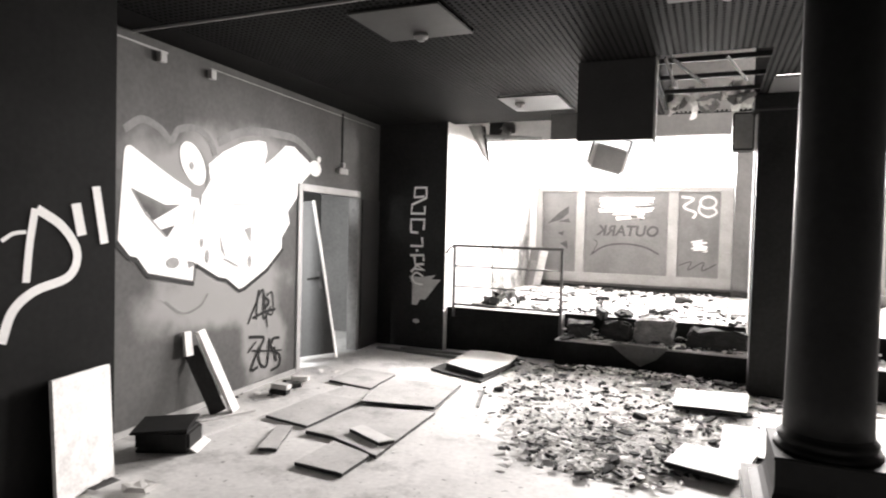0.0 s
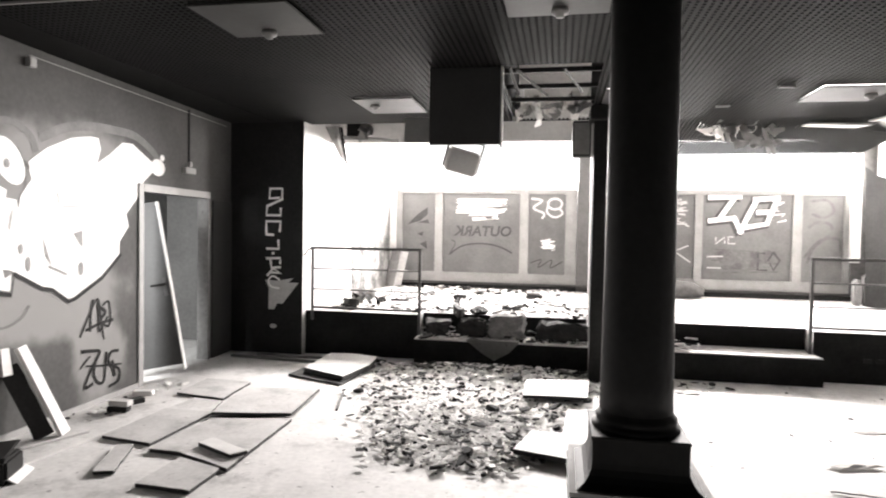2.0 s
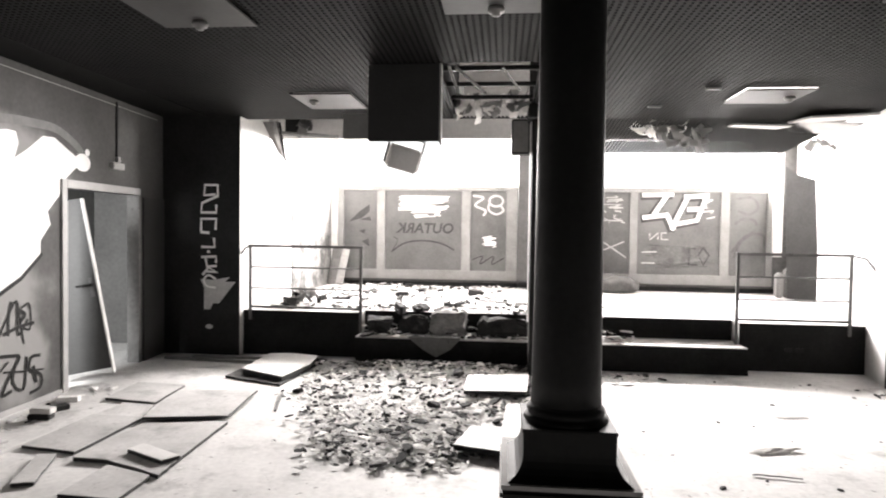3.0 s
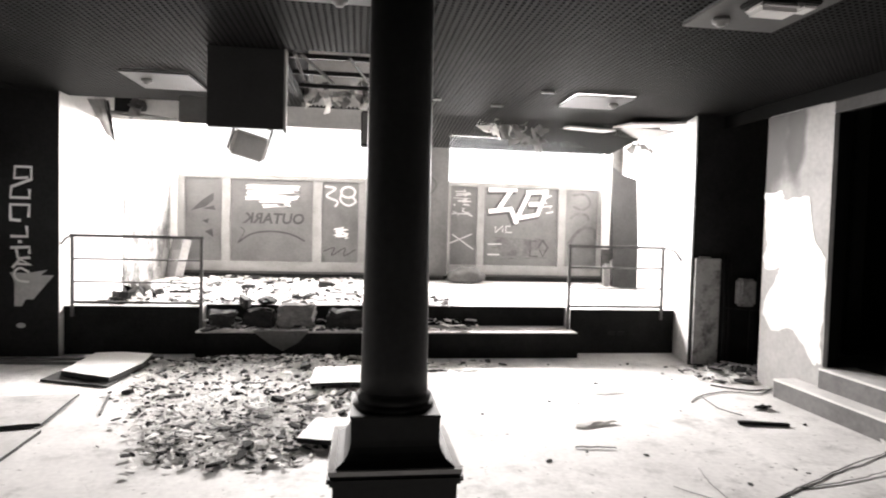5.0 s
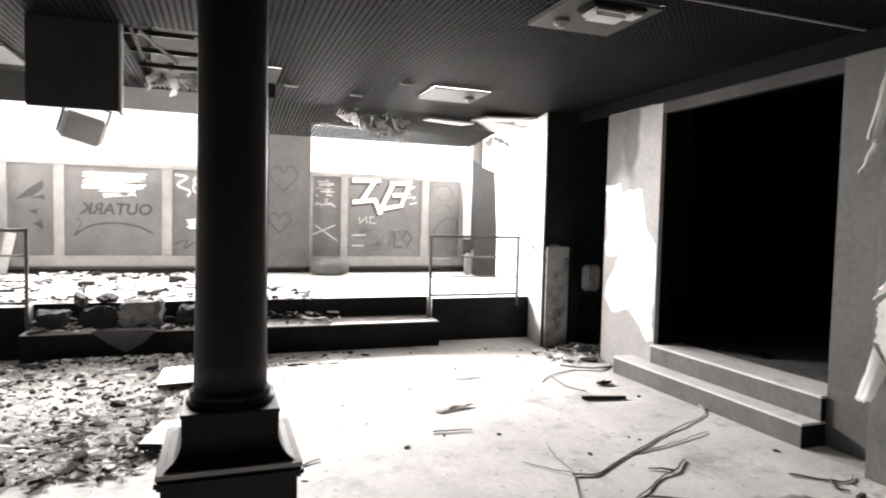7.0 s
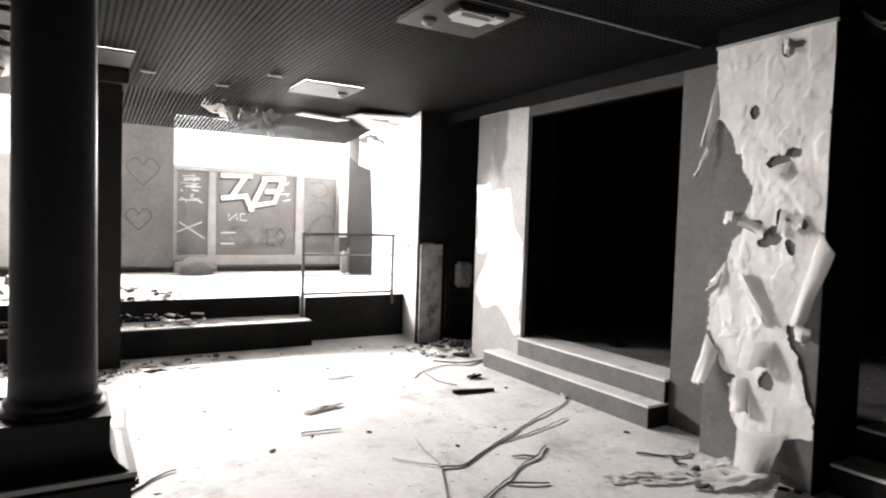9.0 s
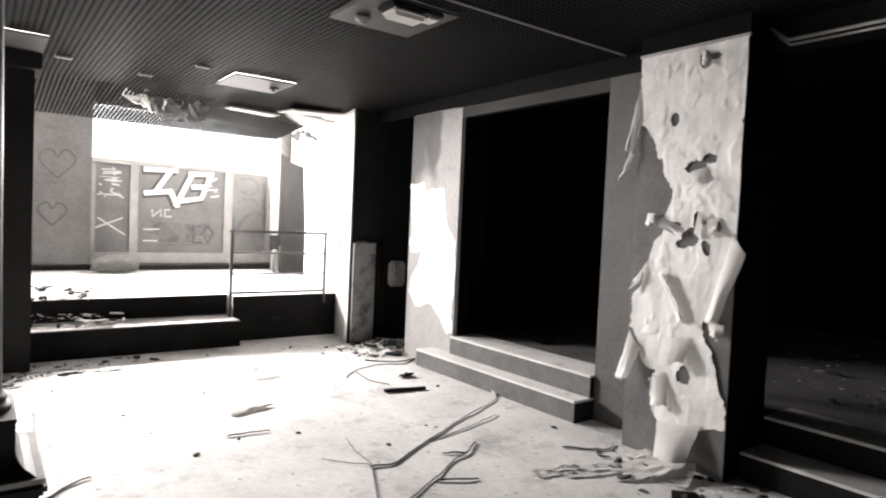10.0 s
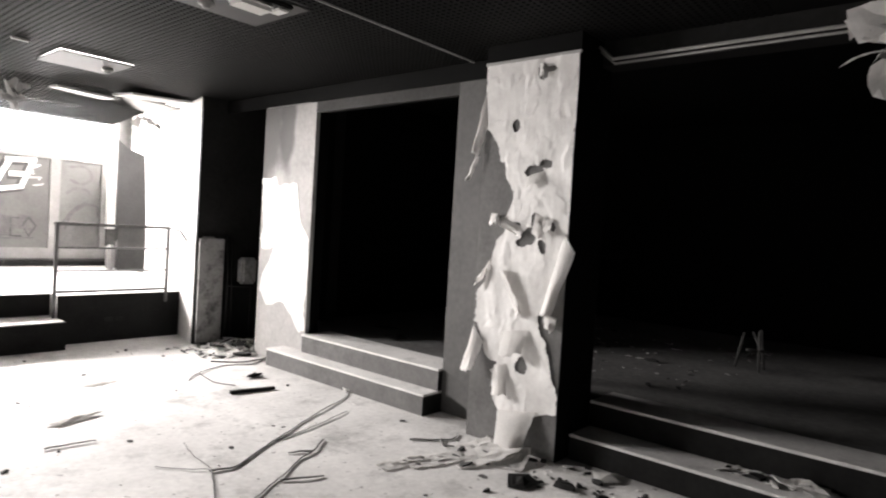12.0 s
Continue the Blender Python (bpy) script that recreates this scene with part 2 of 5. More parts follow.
def stroke(bm, points, width, put, lift=0.003):
    """A flat band of paint along a line; put(u, v, lift) lays it on its surface."""
    pts = [Vector(p) for p in points]
    rows = []
    for i, p in enumerate(pts):
        d = (pts[min(i + 1, len(pts) - 1)] - pts[max(i - 1, 0)]).normalized()
        n = Vector((-d.y, d.x)) * width / 2
        rows.append((bm.verts.new(put(*(p + n), lift)), bm.verts.new(put(*(p - n), lift))))
    for (a, b), (c, d) in zip(rows, rows[1:]):
        bm.faces.new((a, b, d, c))


def patch(bm, points, put, lift=0.003):
    """A flat filled shape, which may have notches."""
    vs = [bm.verts.new(put(u, v, lift)) for u, v in points]
    for tri in tessellate_polygon([[Vector((u, v, 0)) for u, v in points]]):
        bm.faces.new([vs[k] for k in tri])


def oval(u, v, ru, rv, lean=0.0, n=20):
    c, s = math.cos(lean), math.sin(lean)
    return [(u + ru * math.cos(a) * c - rv * math.sin(a) * s, v + ru * math.cos(a) * s + rv * math.sin(a) * c) for a in [k * math.tau / n for k in range(n)]]


def curve(points, n=6):
    """A smooth line through points."""
    pts = [Vector(p) for p in points]
    pts = [2 * pts[0] - pts[1], *pts, 2 * pts[-1] - pts[-2]]
    out = []
    for a, b, c, d in zip(pts, pts[1:], pts[2:], pts[3:]):
        for k in range(n):
            t = k / n
            out.append(0.5 * (2 * b + (c - a) * t + (2 * a - 5 * b + 4 * c - d) * t * t + (3 * b - a - 3 * c + d) * t ** 3))
    return out + [pts[-2]]


# ---- the large structure ----
CEIL = 3.04
LEFT = pose(-3.72, 5.2, 0, 0, 0, 3.5)  # the left wall: x out into the room, y along it

block("floor", CONCRETE, "pale dusty concrete floor strewn with plaster debris", (-4.2, 5.5, -4.0, 8.0, -0.2, 0))
block("wall_left", LEFT_PAINT, "dark grey painted wall with large white graffiti beside an open doorway",
      (-0.12, 0, -3.0, 0.62, 0, 3.9), (-0.12, 0, 0.62, 1.98, 2.0, 3.9), (-0.12, 0, 1.98, 3.2, 0, 3.9), m=LEFT)
block("wall_left_near", NEAR_BLACK, "black painted wall projection with pale spray lines", (-4.0, -3.08, -4.0, 2.95, 0, 3.9))
block("pier_left", PIER, "black pier with a column of spray-painted signs", (-4.3, -2.85, 7.75, 8.0, 0, 4.0))
block("wall_alcove_left", WHITE_WALL, "white alcove side wall lit by the windows", (-3.1, -2.85, 8.0, 12.3, 0, 4.0))
block("stained_wall", STAIN_WALL, "stained grey part of the alcove wall", (-2.85, -2.835, 9.7, 11.9, 0.575, 2.75))
block("baseboard", PLATE, "pale dusty strip along the wall foot", (0.0, 0.014, -2.2, 0.54, 0, 0.05), m=LEFT)
block("reveal_left", WHITE_WALL, "white end face of the pier", (-2.85, -2.846, 7.752, 8.0, 0.0, 3.98))

# alcove wall on the other side, which opens towards the windows
bm = bmesh.new()
low = [(4.6, 7.225), (6.3, 7.225), (6.3, 12.3), (5.82, 12.3)]
a = [bm.verts.new((x, y, 0)) for x, y in low]
b = [bm.verts.new((x, y, 4.0)) for x, y in low]
bm.faces.new(list(reversed(a)))
bm.faces.new(b)
for k in range(4):
    bm.faces.new((a[k], a[(k + 1) % 4], b[(k + 1) % 4], b[k]))
tagged(finish("wall_alcove_right", bm, WHITE_WALL), "white alcove side wall in glaring window light", "", "", "structure")
block("pier_right", PIER, "black painted pier face at the alcove corner", (4.6, 6.3, 7.185, 7.222, 0, 4.0))
# jamb in a dimmer tone for the weaker light there
block("wall_right", DIM_WALL, "grey wall with two tall openings into a dark room",
      (4.95, 5.0, 2.9, 3.44, 0, 3.9))
# lintel darkened in colour for the weaker light over the opening
block("opening_lintel", DARK_WALL, "lintel over the tall opening, its shade put in as dark colour", (4.95, 5.0, 3.44, 5.42, 2.775, 3.9))
block("wall_strip", SHADED_STRIP, "pale wall strip beside the tall opening with shade painted in", (4.95, 5.0, 5.42, 6.37, 0, 3.9))
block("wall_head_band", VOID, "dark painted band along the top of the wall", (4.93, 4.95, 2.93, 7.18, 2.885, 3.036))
# reveals coloured near black, since no light shows on them
block("opening_reveal", VOID, "inner reveal of the tall opening, its shade coloured black", (5.0, 5.15, 5.45, 6.2, 0, 3.9), (5.0, 5.15, 3.41, 5.45, 2.8, 3.9), (5.0, 5.15, 2.12, 3.41, 0, 3.9))
block("niche_back", PIER, "dark recess beside the pier", (5.7, 5.85, 6.0, 7.3, 0, 3.9), (4.96, 5.7, 6.2, 6.37, 0, 3.9))
block("lintel_right", PIER, "dark beam over the second opening", (4.98, 5.15, -0.6, 2.12, 2.86, 3.9))
# unseen black walls added to close off the room out of view
block("wall_right_near", PIER, "unseen black wall added to close the room", (4.9, 5.15, -4.0, -0.6, 0, 3.9))
block("wall_behind", PIER, "unseen black wall added behind the camera", (-4.0, 5.15, -4.2, -4.0, 0, 3.9))
block("upper_slab", PIER, "dark structural ceiling above the hung ceiling", (-4.4, 10.4, -4.2, 8.0, 3.9, 4.1))
block("alcove_ceiling", WHITE_WALL, "pale upper ceiling over the window alcove", (-3.1, 6.6, 8.0, 12.3, 4.0, 4.2))

# the dark room beyond the openings, with its darkness set in the colour
block("side_room_floor", VOID_FLOOR, "dirty raised floor of the unlit side room", (5.22, 10.0, -1.6, 6.2, 0.0, 0.37))
block("side_room_wall", VOID, "side room walls, coloured black for the missing light", (10.0, 10.2, -1.6, 6.4, 0, 3.9), (5.15, 10.0, 6.2, 6.4, 0, 3.9), (5.15, 10.0, -1.8, -1.6, 0, 3.9))
block("side_room_ceiling", VOID, "side room ceiling, coloured black for the missing light", (5.15, 10.0, -1.6, 6.2, 3.3, 3.5))

# the corridor behind the doorway
block("corridor_wall", DIM_WALL, "dim corridor wall behind the doorway", (-5.4, -5.2, 4.2, 9.0, 0, 3.0), (-5.2, -4.0, 8.3, 8.45, 0, 3.0), (-5.2, -4.9, 4.2, 4.35, 0, 3.0), (-4.9, -4.0, 4.2, 4.35, 0, 0.5), (-4.9, -4.0, 4.2, 4.35, 2.6, 3.0))
block("corridor_floor", CONCRETE, "dusty corridor floor", (-5.4, -4.2, 4.2, 9.0, -0.2, -0.003))
block("corridor_ceiling", DARK_WALL, "dim corridor ceiling", (-5.4, -3.95, 4.2, 9.0, 3.0, 3.1))

# raised platform with its stair
bm = bmesh.new()
low = [(-2.85, 7.88), (-1.3, 7.88), (-1.3, 8.12), (3.32, 8.12), (3.32, 7.88), (4.77, 7.88), (5.78, 12.1), (-2.85, 12.1)]
a = [bm.verts.new((x, y, 0)) for x, y in low]
b = [bm.verts.new((x, y, 0.575)) for x, y in low]
bm.faces.new(list(reversed(a)))
bm.faces.new(b)
for k in range(8):
    bm.faces.new((a[k], a[(k + 1) % 8], b[(k + 1) % 8], b[k]))
tagged(finish("platform", bm, PLATFORM), "raised platform with a dusty pale top and dark front", "", "", "structure")
# front sheets carry the shade of the side facing away from light
block("platform_front", RISER, "platform front with its shade put in as black", (-2.85, -1.3, 7.868, 7.88, 0, 0.57), (-1.298, 3.318, 8.11, 8.12, 0.31, 0.57), (3.32, 4.75, 7.868, 7.88, 0, 0.57))
block("wall_socket", BLACK, "small dark socket plates in the platform front", (3.84, 3.93, 7.862, 7.868, 0.24, 0.29), (3.97, 4.06, 7.862, 7.868, 0.24, 0.29))
block("stair_step", PLATFORM, "long low step before the platform with a pale tread", (-1.3, 3.32, 7.59, 8.12, 0, 0.32))
block("stair_riser", RISER, "riser of the long step with its shade put in as black", (-1.3, 3.32, 7.58, 7.59, 0, 0.306), (3.32, 3.326, 7.58, 7.866, 0, 0.306))

# side steps up to the dark room
side = group_at("side_stair", 4.83, 4.6, 0, "two pale concrete steps below the tall opening", "steps")
# risers in a darker tone than the treads
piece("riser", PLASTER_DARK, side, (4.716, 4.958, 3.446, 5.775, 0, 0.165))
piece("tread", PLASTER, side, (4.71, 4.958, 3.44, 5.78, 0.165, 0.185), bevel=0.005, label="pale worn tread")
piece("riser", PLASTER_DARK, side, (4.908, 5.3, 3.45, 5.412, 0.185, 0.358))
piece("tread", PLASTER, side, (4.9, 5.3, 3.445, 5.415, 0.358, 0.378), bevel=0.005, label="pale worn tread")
# ends turned from the windows, their shade put in as near black
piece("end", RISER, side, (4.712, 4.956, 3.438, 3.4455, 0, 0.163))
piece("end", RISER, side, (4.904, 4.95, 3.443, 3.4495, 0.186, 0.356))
settle(side)
side = group_at("side_stair", 4.83, 0.9, 0, "dirty concrete steps below the second dark opening", "steps")
# near-black risers against pale treads put the fall of light into colour
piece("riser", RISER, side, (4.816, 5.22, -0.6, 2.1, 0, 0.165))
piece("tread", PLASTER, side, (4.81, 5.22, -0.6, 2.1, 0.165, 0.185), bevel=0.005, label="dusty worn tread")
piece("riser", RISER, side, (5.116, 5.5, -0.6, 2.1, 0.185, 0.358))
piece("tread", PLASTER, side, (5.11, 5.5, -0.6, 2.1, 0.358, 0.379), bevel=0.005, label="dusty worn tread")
settle(side)

# window wall
WY = 11.92
block("wall_window", DARK_GREY, "grey wall under and between the windows", (-3.1, 6.2, WY, 12.2, 0, 0.69),
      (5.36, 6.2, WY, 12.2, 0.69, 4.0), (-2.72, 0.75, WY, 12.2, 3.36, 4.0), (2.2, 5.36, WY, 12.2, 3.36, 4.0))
block("window_pillar", PILLAR_GREY, "grey pillar between the two windows", (0.75, 2.2, WY - 0.3, 12.2, 0.692, 3.99))
# white puts the window glare on this wall end into the colour
block("window_pillar_end", WHITE_WALL, "wall end beside the window, whitened for the window glare", (-2.848, -2.722, WY + 0.002, 12.2, 0.692, 3.99))
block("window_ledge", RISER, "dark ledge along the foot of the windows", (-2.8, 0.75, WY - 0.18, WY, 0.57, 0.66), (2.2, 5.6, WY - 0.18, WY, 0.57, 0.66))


def window(name, label, x0, x1, panes):
    win = tagged(new(name), label, "window", "", "structure")
    bars = [(x0, x1, WY + 0.02, WY + 0.12, 0.69, 0.87), (x0, x1, WY + 0.02, WY + 0.12, 2.385, 2.47)]
    edges = [x0] + [e for p in panes for e in p] + [x1]
    bars += [(a, b, WY + 0.022, WY + 0.118, 0.87, 2.385) for a, b in zip(edges[::2], edges[1::2]) if b - a > 0.01]
    for s in bars:
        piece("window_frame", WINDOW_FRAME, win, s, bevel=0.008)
    for a, b in panes:
        piece("pane", PANEL, win, (a, b, WY + 0.06, WY + 0.075, 0.87, 2.385))
    return win


window("window_left", "white framed window with graffiti-painted lower panes and a glaring top strip", -2.72, 0.75, [(-2.6, -1.95), (-1.79, -0.31), (-0.14, 0.54)])
window("window_right", "white framed window with graffiti-painted lower panes and a glaring top strip", 2.2, 5.36, [(2.3, 2.82), (2.96, 4.44), (4.6, 5.26)])


# perforated ceiling of square tiles, with a hole where tiles have fallen
def gone(x, y):
    if 8.0 < y and x < 0.9:
        return True
    if -0.1 < x < 0.75 and 5.4 < y < 7.9:
        return True
    return any(a < x < b and c < y < d for a, b, c, d in PLATES)


T = 0.625
PLATES = [(-1.88, -1.22, 3.7, 4.33), (-1.75, -1.1, 6.45, 7.22), (2.79, 3.44, 6.4, 7.05), (2.7, 3.36, 3.47, 4.12), (0.09, 0.72, 3.5, 4.17), (0.85, 1.2, 6.3, 6.95)]
verts, faces = [], []
P = T / 13
for i in range(-68, 107):
    for j in range(20, 206):
        x, y = i * P, j * P
        if gone(x + P / 2, y + P / 2) or (y > 7.7 and x > 4.6):
            continue
        k = len(verts)
        sag = -0.10 * max(0.0, y - 8.0) if y > 8.0 else 0.0
        cx, cy, r = x + P / 2, y + P / 2, 0.0138
        verts += [(x, y, CEIL + sag), (x + P, y, CEIL + sag), (x + P, y + P, CEIL + sag), (x, y + P, CEIL + sag)]
        ring = [(cx + r * math.cos(a), cy + r * math.sin(a)) for a in [math.pi * (1.25 + q / 4) - math.pi / 8 for q in range(8)]]
        verts += [(u, v, CEIL + sag) for u, v in ring] + [(u, v, CEIL + sag + 0.02) for u, v in ring]
        for c in range(4):
            p, q = k + 4 + 2 * c, k + 4 + (2 * c + 1) % 8
            nxt = k + 4 + (2 * c + 2) % 8
            faces += [(k + c, p, q), (k + c, q, nxt, k + (c + 1) % 4)]
        for c in range(8):
            p, q = k + 4 + c, k + 4 + (c + 1) % 8
            faces.append((p, q, q + 8, p + 8))
k = len(verts)
verts += [(-68 * P, -4.0, CEIL), (107 * P, -4.0, CEIL), (107 * P, 20 * P, CEIL), (-68 * P, 20 * P, CEIL)]
faces.append((k, k + 1, k + 2, k + 3))
me = bpy.data.meshes.new("ceiling")
me.from_pydata(verts, [], faces)
me.materials.append(CEILING)
tagged(new("ceiling", me), "dark perforated hung ceiling with missing tiles", "", "", "structure")
block("ceiling_border", CEILING, "plain border of the hung ceiling along the walls", (-3.9, -3.25, -4.0, 7.75, CEIL - 0.004, CEIL + 0.03), (5.06, 5.7, 2.9, 7.19, CEIL - 0.004, CEIL + 0.03))


# ---- fixed things of the room ----
def column():
    x, y = 0.697, 2.17
    c = group_at("column", x, y, 0, "black painted cast-iron column on a pale-topped pedestal", "column")
    bm = bmesh.new()
    turned(bm, [(0.112, 1.085), (0.11, 1.18), (0.107, 1.5), (0.104, 2.1), (0.099, 3.05)], x, y)
    part("shaft", bm, CAST_IRON, c, smooth=True)
    bm = bmesh.new()
    turned(bm, [(0.129, 1.038), (0.134, 1.042), (0.134, 1.05), (0.13, 1.057), (0.121, 1.06), (0.121, 1.065), (0.124, 1.069), (0.124, 1.077), (0.117, 1.084), (0.1125, 1.09), (0.111, 1.1)], x, y)
    part("base_ring", bm, CAST_IRON, c, smooth=True)
    bm = bmesh.new()
    rows = [(0.14, 1.042), (0.142, 1.036), (0.139, 1.03), (0.138, 0.962), (0.14, 0.944), (0.147, 0.926), (0.159, 0.91), (0.176, 0.898), (0.184, 0.892)]
    rings = [[bm.verts.new((x + sx * h, y + sy * h, z)) for sx, sy in ((-1, -1), (1, -1), (1, 1), (-1, 1))] for h, z in rows]
    for a, b in zip(rings, rings[1:]):
        for k in range(4):
            bm.faces.new((a[k], a[(k + 1) % 4], b[(k + 1) % 4], b[k]))
    bm.faces.new(rings[0])
    bm.faces.new(list(reversed(rings[-1])))
    part("plinth", bm, CAST_IRON, c)
    pedestal = piece("pedestal", CAST_IRON, c, (x - 0.19, x + 0.19, y - 0.19, y + 0.2, 0, 0.846), bevel=0.004)
    piece("pedestal_cap", PLASTER, pedestal, (x - 0.203, x + 0.203, y - 0.2, y + 0.23, 0.878, 0.892), label="pale cap of the pedestal")
    piece("cap_edge", CAST_IRON, pedestal, (x - 0.208, x + 0.208, y - 0.208, y + 0.235, 0.846, 0.878), bevel=0.009)
    settle(c)


column()

p = group_at("square_pillar", 0.97, 7.3, 0, "dark square pillar before the platform, lit corners put in as pale strips", "pillar")
piece("shaft", PIER, p, (0.79, 1.15, 7.12, 7.46, 0, CEIL), bevel=0.01)
# pale strips put the light on the pillar's edges into colour
piece("corner_strip", WHITE_WALL, p, (0.775, 0.79, 7.3, 7.47, 0.6, 2.9), label="pale strip putting in the lit corner")
piece("corner_strip", WHITE_WALL, p, (1.15, 1.163, 7.36, 7.47, 0.5, 2.95), label="pale strip putting in the lit corner")
piece("beam_stub", PIER, p, (0.74, 1.2, 7.0, 7.5, 2.88, 3.03), bevel=0.01)
settle(p)


def railing(x0, x1, inner, corner):
    r = group_at("railing", (x0 + x1) / 2, 7.86, 0.57, "thin steel railing with three bars at the platform edge", "railing", "platform railings")
    y = 7.855
    piece("handrail", STEEL, r, (x0 - 0.03, x1 + 0.03, y - 0.026, y + 0.026, 1.385, 1.42), bevel=0.01)
    for x in (x0, x1):
        bm = bmesh.new()
        box(bm, x - 0.017, x + 0.017, y - 0.017, y + 0.017, 0.25 if x == inner else 0.45, 1.39, bevel=0.003)
        part("post", bm, STEEL, r)
    for z, t in ((1.13, 0.011), (0.86, 0.01), (0.62, 0.016)):
        bm = bmesh.new()
        tube(bm, [(x0, y, z), (x1, y, z)], t)
        part("bar", bm, STEEL, r, smooth=True)
    bm = bmesh.new()
    end = x0 if corner[0] < x0 else x1
    tube(bm, [(end, y, 1.4), (end * 0.4 + corner[0] * 0.6, y * 0.5 + corner[1] * 0.5, 1.37), corner], 0.012)
    part("return_rail", bm, STEEL, r, smooth=True)
    settle(r)


railing(-2.75, -1.3, -1.3, (-2.84, 7.78, 1.3))
railing(3.28, 4.56, 3.28, (4.72, 7.6, 1.2))


def access_panel(x0, x1, y0, y1, sensor=None, lamp=None):
    a = group_at("ceiling_panel", (x0 + x1) / 2, (y0 + y1) / 2, CEIL - 0.02, "pale square ceiling plate with a small round sensor", "ceiling panel", "plates in the ceiling")
    plate = piece("plate", CEIL_PLATE, a, (x0, x1, y0, y1, CEIL - 0.02, CEIL - 0.004), bevel=0.004)
    if sensor:
        bm = bmesh.new()
        turned(bm, [(0.05, CEIL - 0.021), (0.055, CEIL - 0.035), (0.05, CEIL - 0.05), (0.028, CEIL - 0.052), (0.026, CEIL - 0.07), (0.01, CEIL - 0.075)], *sensor, 20)
        part("sensor", bm, GREY_PAINT, plate, "small grey smoke sensor", smooth=True)
    settle(a)


sensors = [(-1.58, 4.22), (-1.58, 6.75), (3.32, 6.72), (2.86, 3.92), (0.42, 4.06), None]
for (x0, x1, y0, y1), s in zip(PLATES, sensors):
    access_panel(x0, x1, y0, y1, s)

lamp = group_at("bulkhead_lamp", 3.02, 3.57, CEIL - 0.02, "unlit emergency lamp with a frosted cover on the ceiling", "lamp")
lamp_base = piece("base", BLACK, lamp, (2.83, 3.24, 3.48, 3.68, CEIL - 0.05, CEIL - 0.02), bevel=0.01)
piece("cover", LAMP_COVER, lamp_base, (2.85, 3.12, 3.49, 3.67, CEIL - 0.1, CEIL - 0.045), bevel=0.025, label="frosted white cover")
piece("marker", LAMP_COVER, lamp_base, (3.15, 3.23, 3.52, 3.64, CEIL - 0.065, CEIL - 0.045), bevel=0.006)
settle(lamp)

block("ceiling_trim", PLATE, "thin pale metal trim across the ceiling", (-3.6, -0.6, 3.5, 3.512, CEIL - 0.02, CEIL - 0.002), (3.1, 5.0, 3.28, 3.29, CEIL - 0.014, CEIL - 0.002), (4.92, 4.93, 5.5, 6.3, 2.88, 2.885), (4.92, 4.93, 2.93, 3.1, 2.88, 2.885))
con = group_at("wall_conduit", 4.89, 1.0, 2.87, "pale double conduit running under the dark beam", "conduit")
for x, z, r in ((4.9, 2.885, 0.012), (4.93, 2.86, 0.009)):
    bm = bmesh.new()
    tube(bm, [(x, 2.112, z + 0.1), (x, 2.0, z), (x, 0.8, z + 0.005), (x, -0.55, z)], r, 8)
    part("pipe", bm, FRAME, con, smooth=True)
settle(con)
block("wall_top_trim", PLATE, "thin pale strip along the top of the wall", (0, 0.012, -2.0, -1.35, 2.955, 2.968), (0, 0.005, -0.85, 2.4, 2.964, 2.97), m=LEFT)
for s in (-1.43, -0.86):
    block("wall_clip", FRAME, "small white plastic clip at the wall top", (0.0, 0.05, s - 0.035, s + 0.035, 2.87, 2.945), bevel=0.006, kind="", category="clip", m=LEFT)
for x, y in ((1.3, 7.0), (2.05, 7.2), (2.4, 6.35)):
    block("ceiling_clip", PLATE, "small pale cap on the ceiling", (x, x + 0.14, y, y + 0.05, CEIL - 0.02, CEIL), bevel=0.005, kind="", category="clip")

# hung panel that has swung down beside the gap in the ceiling
h = group_at("fallen_ceiling_panel", -0.31, 5.08, CEIL, "dark perforated ceiling panel swung down beside a gap", "ceiling panel")
piece("panel", DOOR_PAINT, h, (-0.68, -0.07, 5.4, 5.45, 2.39, CEIL), bevel=0.004)
# pale piece puts the brightness of the lit edge into colour
piece("panel_edge", PLATE, h, (-0.07, -0.052, 5.385, 5.5, 2.37, CEIL), bevel=0.002, label="pale edge with its light put into the colour")
piece("flap", GREY_PAINT, h, (-0.95, -0.45, 5.6, 5.63, 2.44, 2.66), bevel=0.004)
settle(h)
g = group_at("ceiling_grid", 0.3, 6.5, CEIL, "bare metal ceiling rails in the gap", "ceiling rails")
for y in (5.7, 6.3, 6.9):
    piece("rail", BLACK, g, (-0.12, 0.78, y, y + 0.03, CEIL + 0.02, CEIL + 0.06))
for a, b in (((0.05, 5.5, CEIL), (0.3, 6.0, CEIL - 0.12)), ((0.45, 5.6, CEIL + 0.02), (0.62, 6.1, CEIL - 0.07)), ((0.0, 5.45, CEIL), (0.06, 5.75, CEIL - 0.16))):
    bm = bmesh.new()
    tube(bm, [a, b], 0.014, 6)
    part("loose_rail", bm, STEEL, g)
settle(g)
# boards added round the gap, coloured black to darken it
block("gap_side", VOID, "black boards standing in for the dark void above the ceiling", (-0.16, -0.1, 5.3, 8.0, CEIL + 0.02, 3.9), (0.78, 0.84, 5.3, 8.0, CEIL + 0.02, 3.9), (-0.1, 0.78, 5.32, 5.38, CEIL + 0.02, 3.9))
block("gap_lintel", WHITE_WALL, "pale plastered beam seen through the broken ceiling", (-2.84, 0.9, 8.7, 8.85, 2.9, 4.0))


